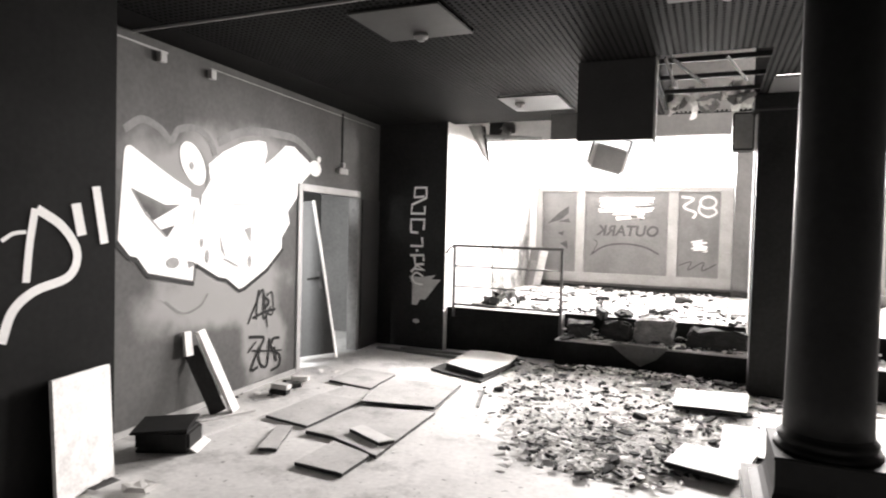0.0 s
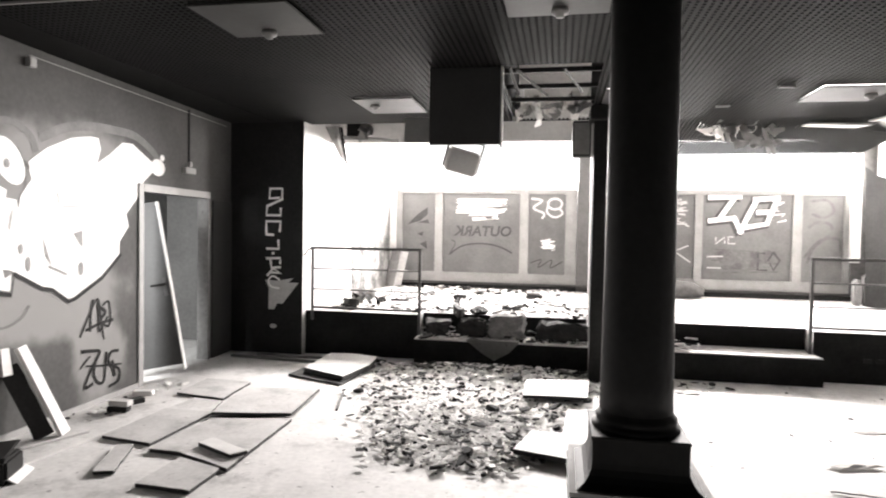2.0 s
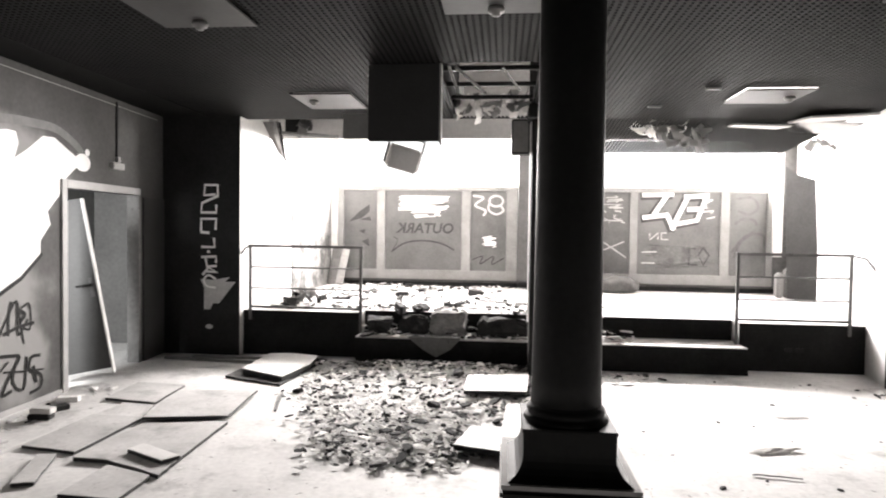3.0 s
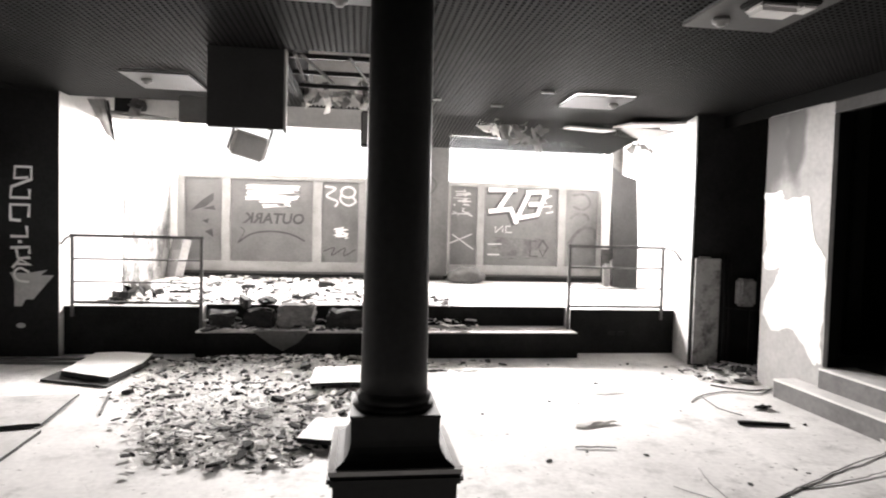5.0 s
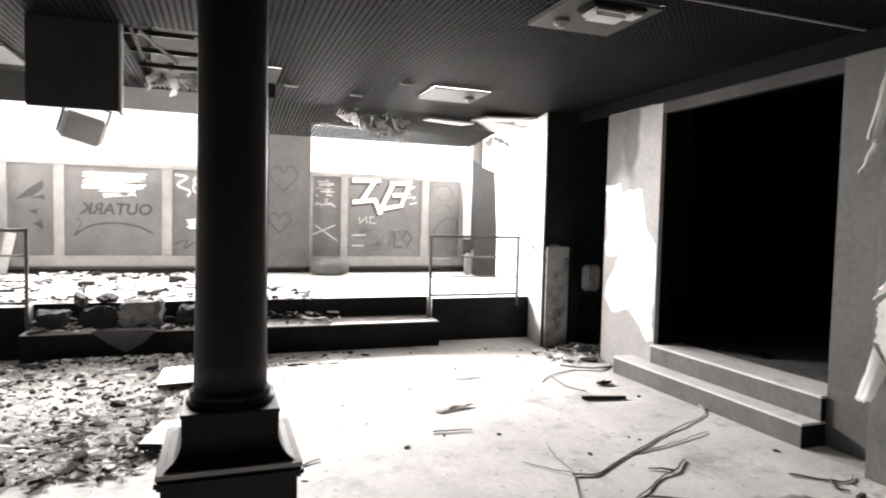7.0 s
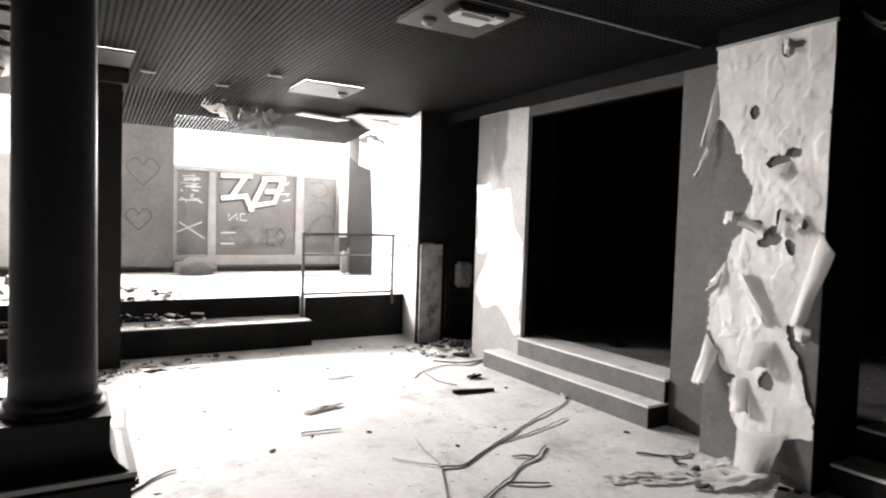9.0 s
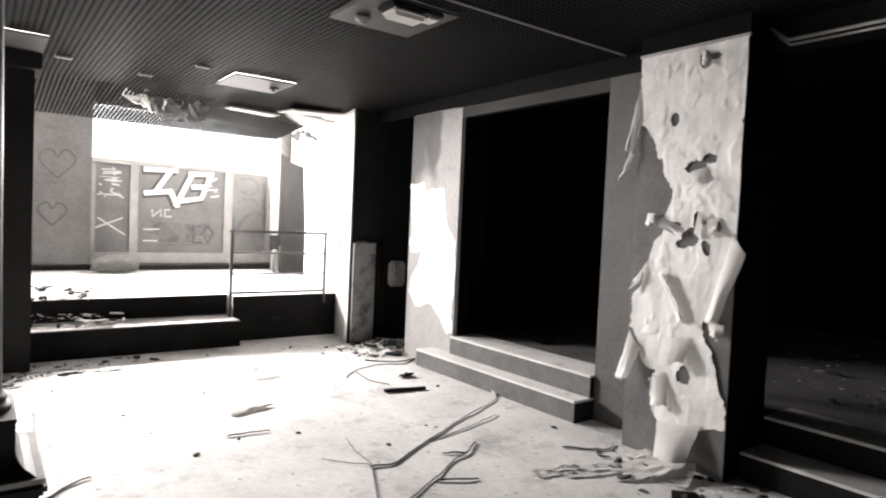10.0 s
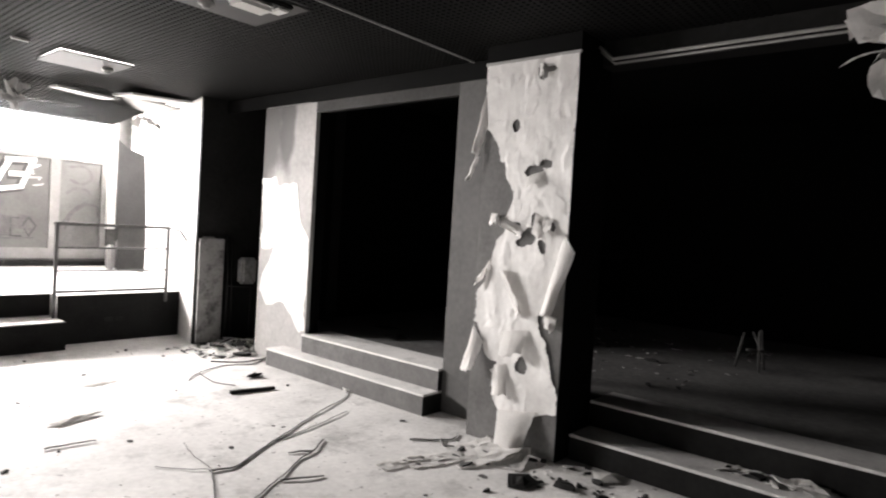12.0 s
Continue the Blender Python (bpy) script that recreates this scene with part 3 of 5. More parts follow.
def crumple(name, material, label, category, x, y, z, sx, sy, sz, seed, bits=14, rest=0.05):
    """A torn clump of sheets and insulation made of bent scraps."""
    rnd = random.Random(seed)
    c = group_at(name, x, y, z, label, category)
    for k in range(bits):
        bm = bmesh.new()
        n = 5
        w, l = rnd.uniform(0.04, 0.16), rnd.uniform(0.1, 0.34)
        bend, twist = rnd.uniform(-4, 4), rnd.uniform(-1.5, 1.5)
        grid = []
        for i in range(n + 1):
            t = i / n
            row = []
            for j in (-1, 0, 1):
                px, py = (t - 0.5) * l, j * w / 2 * (1 + 0.3 * rnd.uniform(-1, 1))
                row.append(bm.verts.new((px, py * math.cos(twist * t), bend * (t - 0.5) ** 2 * l * 0.4 + py * math.sin(twist * t) + rnd.uniform(-1, 1) * 0.008)))
            grid.append(row)
        for a, b in zip(grid, grid[1:]):
            for j in range(2):
                bm.faces.new((a[j], a[j + 1], b[j + 1], b[j]))
        bmesh.ops.solidify(bm, geom=list(bm.faces), thickness=0.006)
        bmesh.ops.transform(bm, matrix=pose(x + rnd.uniform(-sx, sx), y + rnd.uniform(-sy, sy), z + rnd.uniform(-sz, sz), rnd.uniform(-70, 70), rnd.uniform(-70, 70), rnd.uniform(0, 360)), verts=bm.verts)
        part("scrap", bm, material if rnd.random() < 0.6 else GREY_PAINT, c)
    return settle(c)


crumple("torn_insulation", PAPER, "torn pale insulation hanging in the ceiling gap", "insulation", 0.3, 7.55, 3.12, 0.42, 0.14, 0.06, 3, 34)
crumple("torn_insulation", PAPER, "torn pale insulation hanging below the ceiling", "insulation", 2.6, 8.3, 2.95, 0.45, 0.2, 0.06, 4, 14)
crumple("torn_insulation", GREY_PAINT, "grey torn lining hanging below the ceiling", "insulation", 2.85, 8.4, 2.86, 0.2, 0.15, 0.1, 6, 12)
crumple("torn_duct", GREY_PAINT, "torn metal strip hanging at the alcove corner", "duct", -2.3, 8.5, 3.0, 0.1, 0.15, 0.08, 5, 9)
crumple("torn_lining", PAPER, "torn white lining hanging by the side wall", "lining", 4.75, 9.1, 2.95, 0.14, 0.2, 0.12, 8, 9)
crumple("torn_lining", PAPER, "pale torn insulation hanging from the dark beam", "insulation", 4.55, 0.33, 2.68, 0.05, 0.07, 0.16, 12, 14)



def sheet(name, material, parent, corners, bow, seed):
    """A thin bent sheet between four corners, with ragged edges."""
    a, b, c, d = (Vector(q) for q in corners)
    out = (b - a).cross(d - a).normalized()
    bm = bmesh.new()
    rows = [[bm.verts.new(a.lerp(b, f / 6).lerp(d.lerp(c, f / 6), t / 8) + out * (bow * math.sin(math.pi * f / 6) + 0.03 * noise.noise((t * 0.5, f * 0.6, seed))) + 0.03 * Vector((noise.noise((f, t, seed)), 0, noise.noise((f, t, seed + 5))))) for f in range(7)] for t in range(9)]
    for p, q in zip(rows, rows[1:]):
        for f in range(6):
            bm.faces.new((p[f], p[f + 1], q[f + 1], q[f]))
    bmesh.ops.solidify(bm, geom=list(bm.faces), thickness=0.006)
    return part(name, bm, material, parent)


strip = group_at("hanging_strip", -2.6, 8.45, 3.0, "torn pale sheet and dark metal strip hanging at the alcove", "metal strip")
sheet("torn_sheet", STRIP, strip, ((-2.8, 8.35, 3.08), (-2.6, 8.4, 3.1), (-2.5, 8.45, 2.56), (-2.6, 8.42, 2.66)), 0.05, 1.0)
sheet("dark_strip", BLACK, strip, ((-2.62, 8.4, 3.08), (-2.57, 8.42, 3.08), (-2.49, 8.45, 2.54), (-2.52, 8.44, 2.56)), 0.01, 2.0)
sheet("dark_strip", GREY_PAINT, strip, ((-2.55, 8.4, 2.96), (-2.55, 8.42, 2.9), (-1.75, 8.45, 2.86), (-1.75, 8.4, 2.9)), 0.02, 3.0)
piece("duct_stub", BLACK, strip, (-2.52, -2.3, 8.45, 8.68, 2.95, 3.2), bevel=0.01)
settle(strip)

# box stands in for a crumpled grey panel, its pale tone for haze
proj = group_at("hanging_box", -0.95, 8.4, 2.75, "pale box in place of a crumpled panel hanging under the ceiling", "spotlight")
tilt = pose(-0.86, 8.42, 2.58, 12, 14, 20)
housing = piece("housing", WHITE_WALL, proj, (-0.24, 0.2, -0.14, 0.14, -0.15, 0.17), bevel=0.03, m=tilt)
piece("bezel", PLATE, housing, (-0.21, 0.17, -0.165, -0.14, -0.13, 0.15), bevel=0.008, m=tilt)
piece("front_sheet", PLATE, housing, (-0.17, 0.13, -0.172, -0.165, -0.1, 0.12), m=tilt)
piece("bracket", GREY_PAINT, proj, (-0.265, -0.24, -0.03, 0.03, -0.1, 0.3), (0.2, 0.225, -0.03, 0.03, -0.1, 0.3), (-0.265, 0.225, -0.03, 0.03, 0.28, 0.3), m=tilt)
bm = bmesh.new()
tube(bm, [(-0.78, 8.45, 2.86), (-0.78, 8.6, 3.4), (-0.78, 8.68, 3.98)], 0.012, 6)
part("cable", bm, BLACK, proj)
settle(proj)

sp = group_at("loudspeaker", 0.66, 7.5, 2.53, "dark wall loudspeaker on the side of the pillar", "loudspeaker")
cabinet = piece("cabinet", BLACK, sp, (0.56, 0.77, 7.4, 7.6, 2.53, 2.93), bevel=0.012)
piece("grille", GREY_PAINT, cabinet, (0.575, 0.755, 7.393, 7.4, 2.55, 2.91), bevel=0.003)
settle(sp)

for x0, x1, y0, y1, rx, ry in ((3.9, 4.62, 7.5, 8.1, 4, -3), (4.1, 4.8, 8.15, 8.75, -3, 3), (3.3, 3.95, 8.1, 8.7, 5, 2)):
    block("loose_ceiling_board", PLATE, "pale loose ceiling board sagging at the alcove edge", ((x0 - x1) / 2, (x1 - x0) / 2, (y0 - y1) / 2, (y1 - y0) / 2, -0.012, 0.012), bevel=0.003, kind="", category="ceiling board",
          m=pose((x0 + x1) / 2, (y0 + y1) / 2, CEIL - 0.04, rx, ry, 0))

# ---- doorway ----
door = tagged(new("door_1"), "doorway with a pale frame, its leaf off the hinges", "door", "", "structure")
piece("door_frame", FRAME, door, (-0.13, 0.02, 0.54, 0.62, 0, 2.08), (-0.13, 0.02, 0.62, 1.98, 2.0, 2.08), m=LEFT, bevel=0.004)
piece("door_frame", GREY_WALL, door, (-0.13, 0.014, 1.94, 1.99, 0, 2.0), m=LEFT, bevel=0.004)
leafm = pose(-3.93, 6.13, 0.03, 0, 0, 19) @ pose(0, 0, 0, 0, -9.5, 0)
leaf = group_at("door_leaf", -3.75, 6.1, 0, "grey door leaf leaning in the doorway, its lit edge a pale strip", "door")
door_panel = piece("panel", DOOR_PAINT, leaf, (-0.1, 0.4, -0.022, 0.022, 0.06, 1.84), bevel=0.003, m=leafm)
# pale strip puts the lit thickness edge into the colour
piece("lit_edge_strip", EDGE, door_panel, (0.4, 0.412, -0.042, 0.042, 0.0, 1.84), m=leafm)
piece("lock_plate", STEEL, door_panel, (0.33, 0.37, -0.029, -0.022, 0.82, 1.02), bevel=0.002, m=leafm)
bm = bmesh.new()
tube(bm, [(0.35, -0.022, 0.95), (0.35, -0.07, 0.95), (0.22, -0.075, 0.95)], 0.013, 8)
bmesh.ops.transform(bm, matrix=leafm, verts=bm.verts)
part("handle", bm, BLACK, door_panel, "black lever handle", smooth=True)
settle(leaf)
block("wall_panel", DOOR_PAINT, "dark grey panel beside the doorway", (0.0, 0.02, 2.05, 2.72, 0, 1.98), m=LEFT)

sign = group_at("exit_light", -3.7, 6.6, 2.25, "small white sign light fed by a wall conduit", "sign light")
piece("case", FRAME, sign, (0.0, 0.05, 1.36, 1.58, 2.26, 2.33), bevel=0.006, m=LEFT)
piece("junction_box", FRAME, sign, (0.0, 0.04, 1.46, 1.52, 2.34, 2.4), bevel=0.005, m=LEFT)
piece("conduit", DARK_WALL, sign, (0.0, 0.02, 1.48, 1.5, 2.4, 3.0), m=LEFT)
settle(sign)


# ---- paint on walls and panes ----
def on_left(u, v, lift):
    return LEFT @ Vector((lift, u, v))


def on_near(u, v, lift):
    return Vector((-3.08 + lift, u, v))


def on_pier(u, v, lift):
    return Vector((u, 7.75 - lift, v))


def on_pane(u, v, lift):
    return Vector((u, WY + 0.06 - lift, v))


def on_heart_pillar(u, v, lift):
    return Vector((u, WY - 0.3 - lift, v))


def painting(name, label, layers):
    """One wall painting: each layer is (name, material, list of ('line', points, width) or ('fill', points), surface, lift)."""
    top = tagged(new(name), label, "graffiti", "", "structure")
    for title, material, shapes, put, lift in layers:
        bm = bmesh.new()
        for k, s in enumerate(shapes):
            if s[0] == "fill":
                patch(bm, s[1], put, lift + 0.0003 * k)
            else:
                stroke(bm, s[1], s[2], put, lift + 0.0003 * k)
        part(title, bm, material, top)
    return top


body = [(-1.74, 2.18), (-1.7, 2.19), (-1.58, 2.13), (-1.4, 2.04), (-1.25, 1.97), (-1.07, 1.9), (-1.08, 1.84), (-0.98, 1.83), (-0.96, 1.75), (-0.94, 1.86), (-0.88, 1.94), (-0.83, 2.0), (-0.86, 2.09), (-0.87, 2.13),
        (-0.67, 2.27), (-0.4, 2.39), (-0.16, 2.44), (-0.05, 2.44), (-0.02, 2.34), (-0.07, 2.21), (0.1, 2.31), (0.29, 2.45), (0.45, 2.46), (0.56, 2.41), (0.77, 2.32), (0.8, 2.22), (0.63, 2.1), (0.52, 1.92), (0.35, 1.76), (0.39, 1.64),
        (0.25, 1.49), (0.25, 1.37), (-0.01, 1.18), (-0.36, 1.02), (-0.43, 1.01), (-0.61, 1.12), (-0.72, 1.14), (-1.04, 1.29), (-1.11, 1.3), (-1.09, 1.23), (-1.03, 1.26), (-1.04, 1.13), (-1.52, 1.22), (-1.64, 1.35), (-1.7, 1.36), (-1.81, 1.48), (-1.78, 1.87), (-1.76, 2.14)]
under = [(-1.83, 1.46), (-1.71, 1.345), (-1.64, 1.33), (-1.53, 1.2), (-1.03, 1.1), (-1.0, 1.26), (-0.72, 1.12), (-0.61, 1.1), (-0.43, 0.985), (-0.35, 1.0), (0.0, 1.16), (0.27, 1.37)]
painting("graffiti_piece", "large white angular graffiti lettering with dark outline", [
    ("halo", HALO, [("line", curve([(-0.75, 2.34), (-0.45, 2.47), (-0.15, 2.53), (0.2, 2.55), (0.5, 2.54), (0.8, 2.42), (0.92, 2.3)]), 0.08), ("line", curve([(-1.76, 2.3), (-1.6, 2.4), (-1.42, 2.36), (-1.3, 2.28), (-1.22, 2.38), (-1.02, 2.42), (-0.84, 2.34), (-0.78, 2.22)]), 0.06), ("line", curve([(-1.35, 0.98), (-1.15, 0.86), (-0.95, 0.9), (-0.85, 1.0)]), 0.02)], on_left, 0.003),
    ("lettering", WHITE_PAINT, [("fill", body), ("fill", oval(-1.05, 2.12, 0.125, 0.2, 0.62)), ("fill", oval(0.88, 2.27, 0.13, 0.09)), ("fill", oval(0.96, 2.38, 0.04, 0.035))], on_left, 0.004),
    ("outline", BLACK_PAINT, [("line", under, 0.035)], on_left, 0.006),
    ("notches", LEFT_PAINT, [("fill", [(-1.69, 1.87), (-1.54, 1.82), (-1.36, 1.76), (-1.19, 1.77), (-1.29, 1.72), (-1.48, 1.63), (-1.59, 1.74)]), ("fill", [(-1.4, 1.56), (-1.25, 1.6), (-1.33, 1.5)])], on_left, 0.006),
    ("inner_lines", GREY_PAINT, [("line", [(-1.69, 1.87), (-1.55, 1.68), (-1.34, 1.5)], 0.016), ("fill", [(-0.72, 1.56), (-0.66, 1.4), (-0.62, 1.3), (-0.69, 1.38)]), ("fill", [(-0.37, 1.57), (-0.26, 1.6), (-0.26, 1.44)]), ("line", [(-0.56, 1.91), (-0.53, 1.8), (-0.3, 1.81)], 0.012),
                                 ("fill", oval(-1.27, 1.29, 0.07, 0.045)), ("fill", oval(-0.87, 1.33, 0.025, 0.06)), ("fill", oval(-0.28, 1.26, 0.03, 0.06)), ("fill", oval(-1.07, 2.1, 0.025, 0.035)), ("fill", oval(-0.94, 1.45, 0.02, 0.04)),
                                 ("line", [(-0.66, 1.3), (-0.55, 1.26), (-0.45, 1.22)], 0.018), ("line", [(-0.88, 1.95), (-0.86, 2.1), (-0.95, 2.24)], 0.014), ("line", [(-1.05, 1.6), (-1.02, 1.75)], 0.01)], on_left, 0.006),
])
scrawl = []
for pts, w in (([(-0.29, 0.65), (-0.18, 0.82), (-0.06, 0.97), (-0.02, 0.8), (0.03, 0.58)], 0.022), ([(-0.12, 0.97), (-0.15, 0.84), (-0.16, 0.68)], 0.03), ([(-0.05, 0.96), (-0.05, 0.78), (-0.03, 0.67), (0.08, 0.79)], 0.024), ([(-0.22, 0.7), (-0.02, 0.74), (0.16, 0.75)], 0.03),
               ([(0.0, 0.9), (0.09, 0.93), (0.12, 0.8), (0.1, 0.7), (0.02, 0.72)], 0.02), ([(-0.27, 0.52), (-0.12, 0.5), (-0.03, 0.47), (-0.14, 0.34), (-0.23, 0.19), (-0.12, 0.2)], 0.032), ([(-0.07, 0.43), (-0.11, 0.3), (-0.06, 0.2), (0.03, 0.2), (0.06, 0.46)], 0.028),
               ([(0.24, 0.44), (0.12, 0.44), (0.1, 0.33), (0.24, 0.26), (0.24, 0.15), (0.09, 0.12)], 0.03), ([(-0.29, 0.37), (-0.22, 0.42), (-0.16, 0.46)], 0.018), ([(-0.22, 0.38), (0.0, 0.34), (0.28, 0.3)], 0.018), ([(-0.06, 0.9), (0.04, 0.84), (-0.02, 0.78)], 0.035), ([(0.14, 0.36), (0.18, 0.2)], 0.04)):
    pts = curve(pts, 5)
    scrawl.append(("line", pts, w))
painting("graffiti_tag", "two-line black scribbled tag sprayed on the grey wall", [
    ("tag", BLACK_PAINT, scrawl, on_left, 0.005)])
painting("graffiti_loop", "pale curved spray lines on the black wall", [
    ("spray_line", WHITE_PAINT, [("line", curve([(2.45, 1.68), (2.6, 1.58), (2.69, 1.43), (2.64, 1.29), (2.44, 1.22), (2.32, 1.12), (2.26, 0.95)]), 0.052), ("line", curve([(2.44, 1.68), (2.41, 1.49), (2.39, 1.27)]), 0.042), ("line", [(2.68, 1.72), (2.72, 1.53)], 0.06), ("line", [(2.81, 1.83), (2.87, 1.48)], 0.055), ("line", curve([(2.26, 1.5), (2.32, 1.54), (2.39, 1.55)]), 0.022)], on_near, 0.004)])
signs = [("line", [(u, v) for u, v in line], 0.034) for line in (
    [(-3.17, 2.05), (-3.32, 2.04), (-3.31, 2.17), (-3.14, 2.17), (-3.14, 2.03), (-3.35, 1.94), (-3.36, 1.82), (-3.16, 1.82), (-3.16, 1.92)], [(-3.36, 1.58), (-3.36, 1.74), (-3.16, 1.74), (-3.17, 1.6)], [(-3.37, 1.57), (-3.25, 1.56)],
    [(-3.19, 1.5), (-3.18, 1.38), (-3.36, 1.38)], [(-3.28, 1.32), (-3.24, 1.32)], [(-3.36, 1.25), (-3.16, 1.26), (-3.16, 1.18)], [(-3.3, 1.25), (-3.28, 1.13), (-3.15, 1.14)], [(-3.34, 1.02), (-3.26, 1.12), (-3.14, 1.06), (-3.3, 1.07)])]
signs.append(("line", curve([(-3.16, 0.97), (-3.26, 1.02), (-3.32, 0.96), (-3.28, 0.88), (-3.16, 0.86)], 4), 0.026))
painting("graffiti_column", "column of pale angular spray signs on the black pier", [
    ("signs", WHITE_PAINT, signs, on_pier, 0.004), ("blot", PALE_PAINT, [("fill", [(-3.37, 0.97), (-3.2, 0.96), (-2.97, 1.0), (-3.04, 0.94), (-2.9, 0.94), (-3.12, 0.66), (-3.2, 0.66), (-3.24, 0.58), (-3.32, 0.58), (-3.32, 0.86)]), ("fill", oval(-3.25, 0.36, 0.05, 0.03))], on_pier, 0.003)])


def lettering(name, text, size, x, y, z, material, parent, mirror=False):
    """Flat letters from the built-in font, turned into a mesh on the pane."""
    cu = bpy.data.curves.new(name, "FONT")
    cu.body, cu.size, cu.align_x, cu.align_y, cu.extrude, cu.resolution_u = text, size, "CENTER", "CENTER", 0.001, 3
    cu.offset, cu.shear = 0.007, -0.15
    ob = bpy.data.objects.new(name, cu)
    me = bpy.data.meshes.new_from_object(ob)
    bpy.data.objects.remove(ob)
    me.transform(pose(x, y, z, 90, 0, 0) @ Matrix.Diagonal((-1 if mirror else 1, 1, 1, 1)))
    me.materials.clear()
    me.materials.append(material)
    out = new(name, me)
    out.parent = parent
    return out


rnd = random.Random(9)
SMEAR = surface("thin_grey_smear", 0.06, 0.16, 5, 0.6, 0.0, 30)


def scribble(x0, x1, z0, z1, n):
    return [("line", [(rnd.uniform(x0, x1), z), (rnd.uniform(x0, x1), z + rnd.uniform(-0.03, 0.03)), (rnd.uniform(x0, x1), z + rnd.uniform(-0.05, 0.05))], rnd.uniform(0.012, 0.03)) for z in [rnd.uniform(z0, z1) for _ in range(n)]]


# lifted from black: thin paint, with window haze put into the tone
INK = surface("thin_hazed_spray", 0.03, 0.06, 6, 0.6, 0.0, 30)


def ring(u, v, ru, rv):
    pts = oval(u, v, ru, rv)
    return pts + pts[:2]


glass = painting("graffiti_left_window", "white scribbles and dark mirrored lettering on the painted panes", [
    ("white_scribble", WHITE_PAINT, scribble(-1.55, -0.55, 2.02, 2.3, 34) + scribble(-1.35, -0.7, 1.9, 2.0, 6) + scribble(0.08, 0.36, 1.32, 1.52, 16), on_pane, 0.004),
    ("pale_loops", PALE_PAINT, [("line", curve([(-0.1, 2.3), (0.1, 2.26), (-0.06, 2.12), (0.14, 2.02), (0.1, 1.92)]), 0.04), ("line", ring(0.34, 2.2, 0.13, 0.1), 0.04), ("line", curve([(0.22, 2.22), (0.2, 2.04), (0.34, 1.95), (0.48, 2.02), (0.42, 2.12)]), 0.036)], on_pane, 0.004),
    ("dark_tag", INK, [("line", curve([(-1.65, 1.22), (-1.4, 1.38), (-1.05, 1.43), (-0.7, 1.38), (-0.45, 1.26)]), 0.03), ("line", curve([(-1.66, 1.2), (-1.55, 1.42), (-1.62, 1.5)]), 0.015),
                       ("line", curve([(-0.1, 1.08), (0.1, 1.15), (0.05, 1.0), (0.3, 1.15), (0.28, 1.0), (0.5, 1.12)]), 0.018), ("fill", [(-2.5, 1.78), (-2.3, 1.98), (-2.1, 2.12), (-2.1, 1.98), (-2.25, 1.85)]), ("fill", [(-2.3, 1.82), (-2.1, 1.88), (-2.06, 1.8)]),
                       ("fill", [(-2.3, 1.6), (-2.18, 1.64), (-2.2, 1.55)]), ("fill", [(-2.25, 1.4), (-2.12, 1.46), (-2.1, 1.3)])], on_pane, 0.004)])
lettering("mirrored_word", "OUTARK", 0.27, -1.02, WY + 0.054, 1.66, INK, glass, True)
zed = [[(3.04, 2.34), (3.61, 2.36)], [(3.49, 2.34), (3.25, 1.97)], [(3.05, 1.92), (3.52, 1.98)], [(3.49, 1.98), (3.62, 1.7)]]
cue = [[(3.79, 2.31), (4.24, 2.34)], [(3.86, 2.31), (3.68, 1.93), (3.58, 1.7)], [(4.2, 2.34), (4.03, 1.88), (3.66, 1.81)], [(3.85, 2.08), (4.07, 2.09)]]
painting("graffiti_right_window", "pale block letters over dark smears on the painted panes", [
    ("smear", SMEAR, [("fill", [(3.15, 1.35), (3.4, 1.42), (3.7, 1.36), (4.0, 1.42), (4.2, 1.4), (4.25, 1.15), (4.0, 1.18), (3.6, 1.05), (3.3, 1.1), (3.25, 1.22)])] + scribble(3.05, 4.3, 1.02, 1.4, 10)
     + [("line", curve([(4.65, 1.3), (4.9, 1.6), (5.2, 1.62), (5.22, 1.4)]), 0.05)], on_pane, 0.003),
    ("letter_shade", INK, [("line", [(u - 0.03, v - 0.02) for u, v in line], 0.15) for line in zed + cue], on_pane, 0.0025),
    ("letters", WHITE_PAINT, [("line", line, 0.085) for line in zed + cue] + scribble(4.1, 4.35, 1.9, 2.3, 6), on_pane, 0.006),
    ("dark_letters", INK, [("line", [(4.02, 1.36), (3.9, 1.36), (3.9, 1.06), (4.06, 1.06)], 0.035), ("line", [(4.15, 1.38), (4.26, 1.24), (4.16, 1.06), (4.07, 1.24), (4.15, 1.38)], 0.035)], on_pane, 0.005),
    ("pale_strokes", PALE_PAINT, [("line", [(2.29, 1.28), (2.73, 1.47)], 0.025), ("line", [(2.34, 1.46), (2.77, 1.17)], 0.025), ("line", [(3.19, 1.63), (3.19, 1.51), (3.34, 1.64), (3.34, 1.52)], 0.025), ("line", [(3.49, 1.64), (3.4, 1.64), (3.4, 1.52), (3.52, 1.52)], 0.025), ("line", [(3.05, 1.28), (3.32, 1.29)], 0.025), ("line", [(3.05, 1.08), (3.29, 1.08)], 0.025)] + scribble(2.32, 2.75, 1.75, 2.3, 14), on_pane, 0.006),
    ("loops", SMEAR, [("line", curve([(4.72, 2.28), (5.0, 2.3), (5.1, 2.12), (4.95, 2.0), (4.75, 2.06)]), 0.045), ("line", curve([(4.7, 1.82), (4.85, 1.92), (5.05, 1.88), (5.05, 1.7), (4.8, 1.48), (4.7, 1.2)]), 0.05)], on_pane, 0.004)])


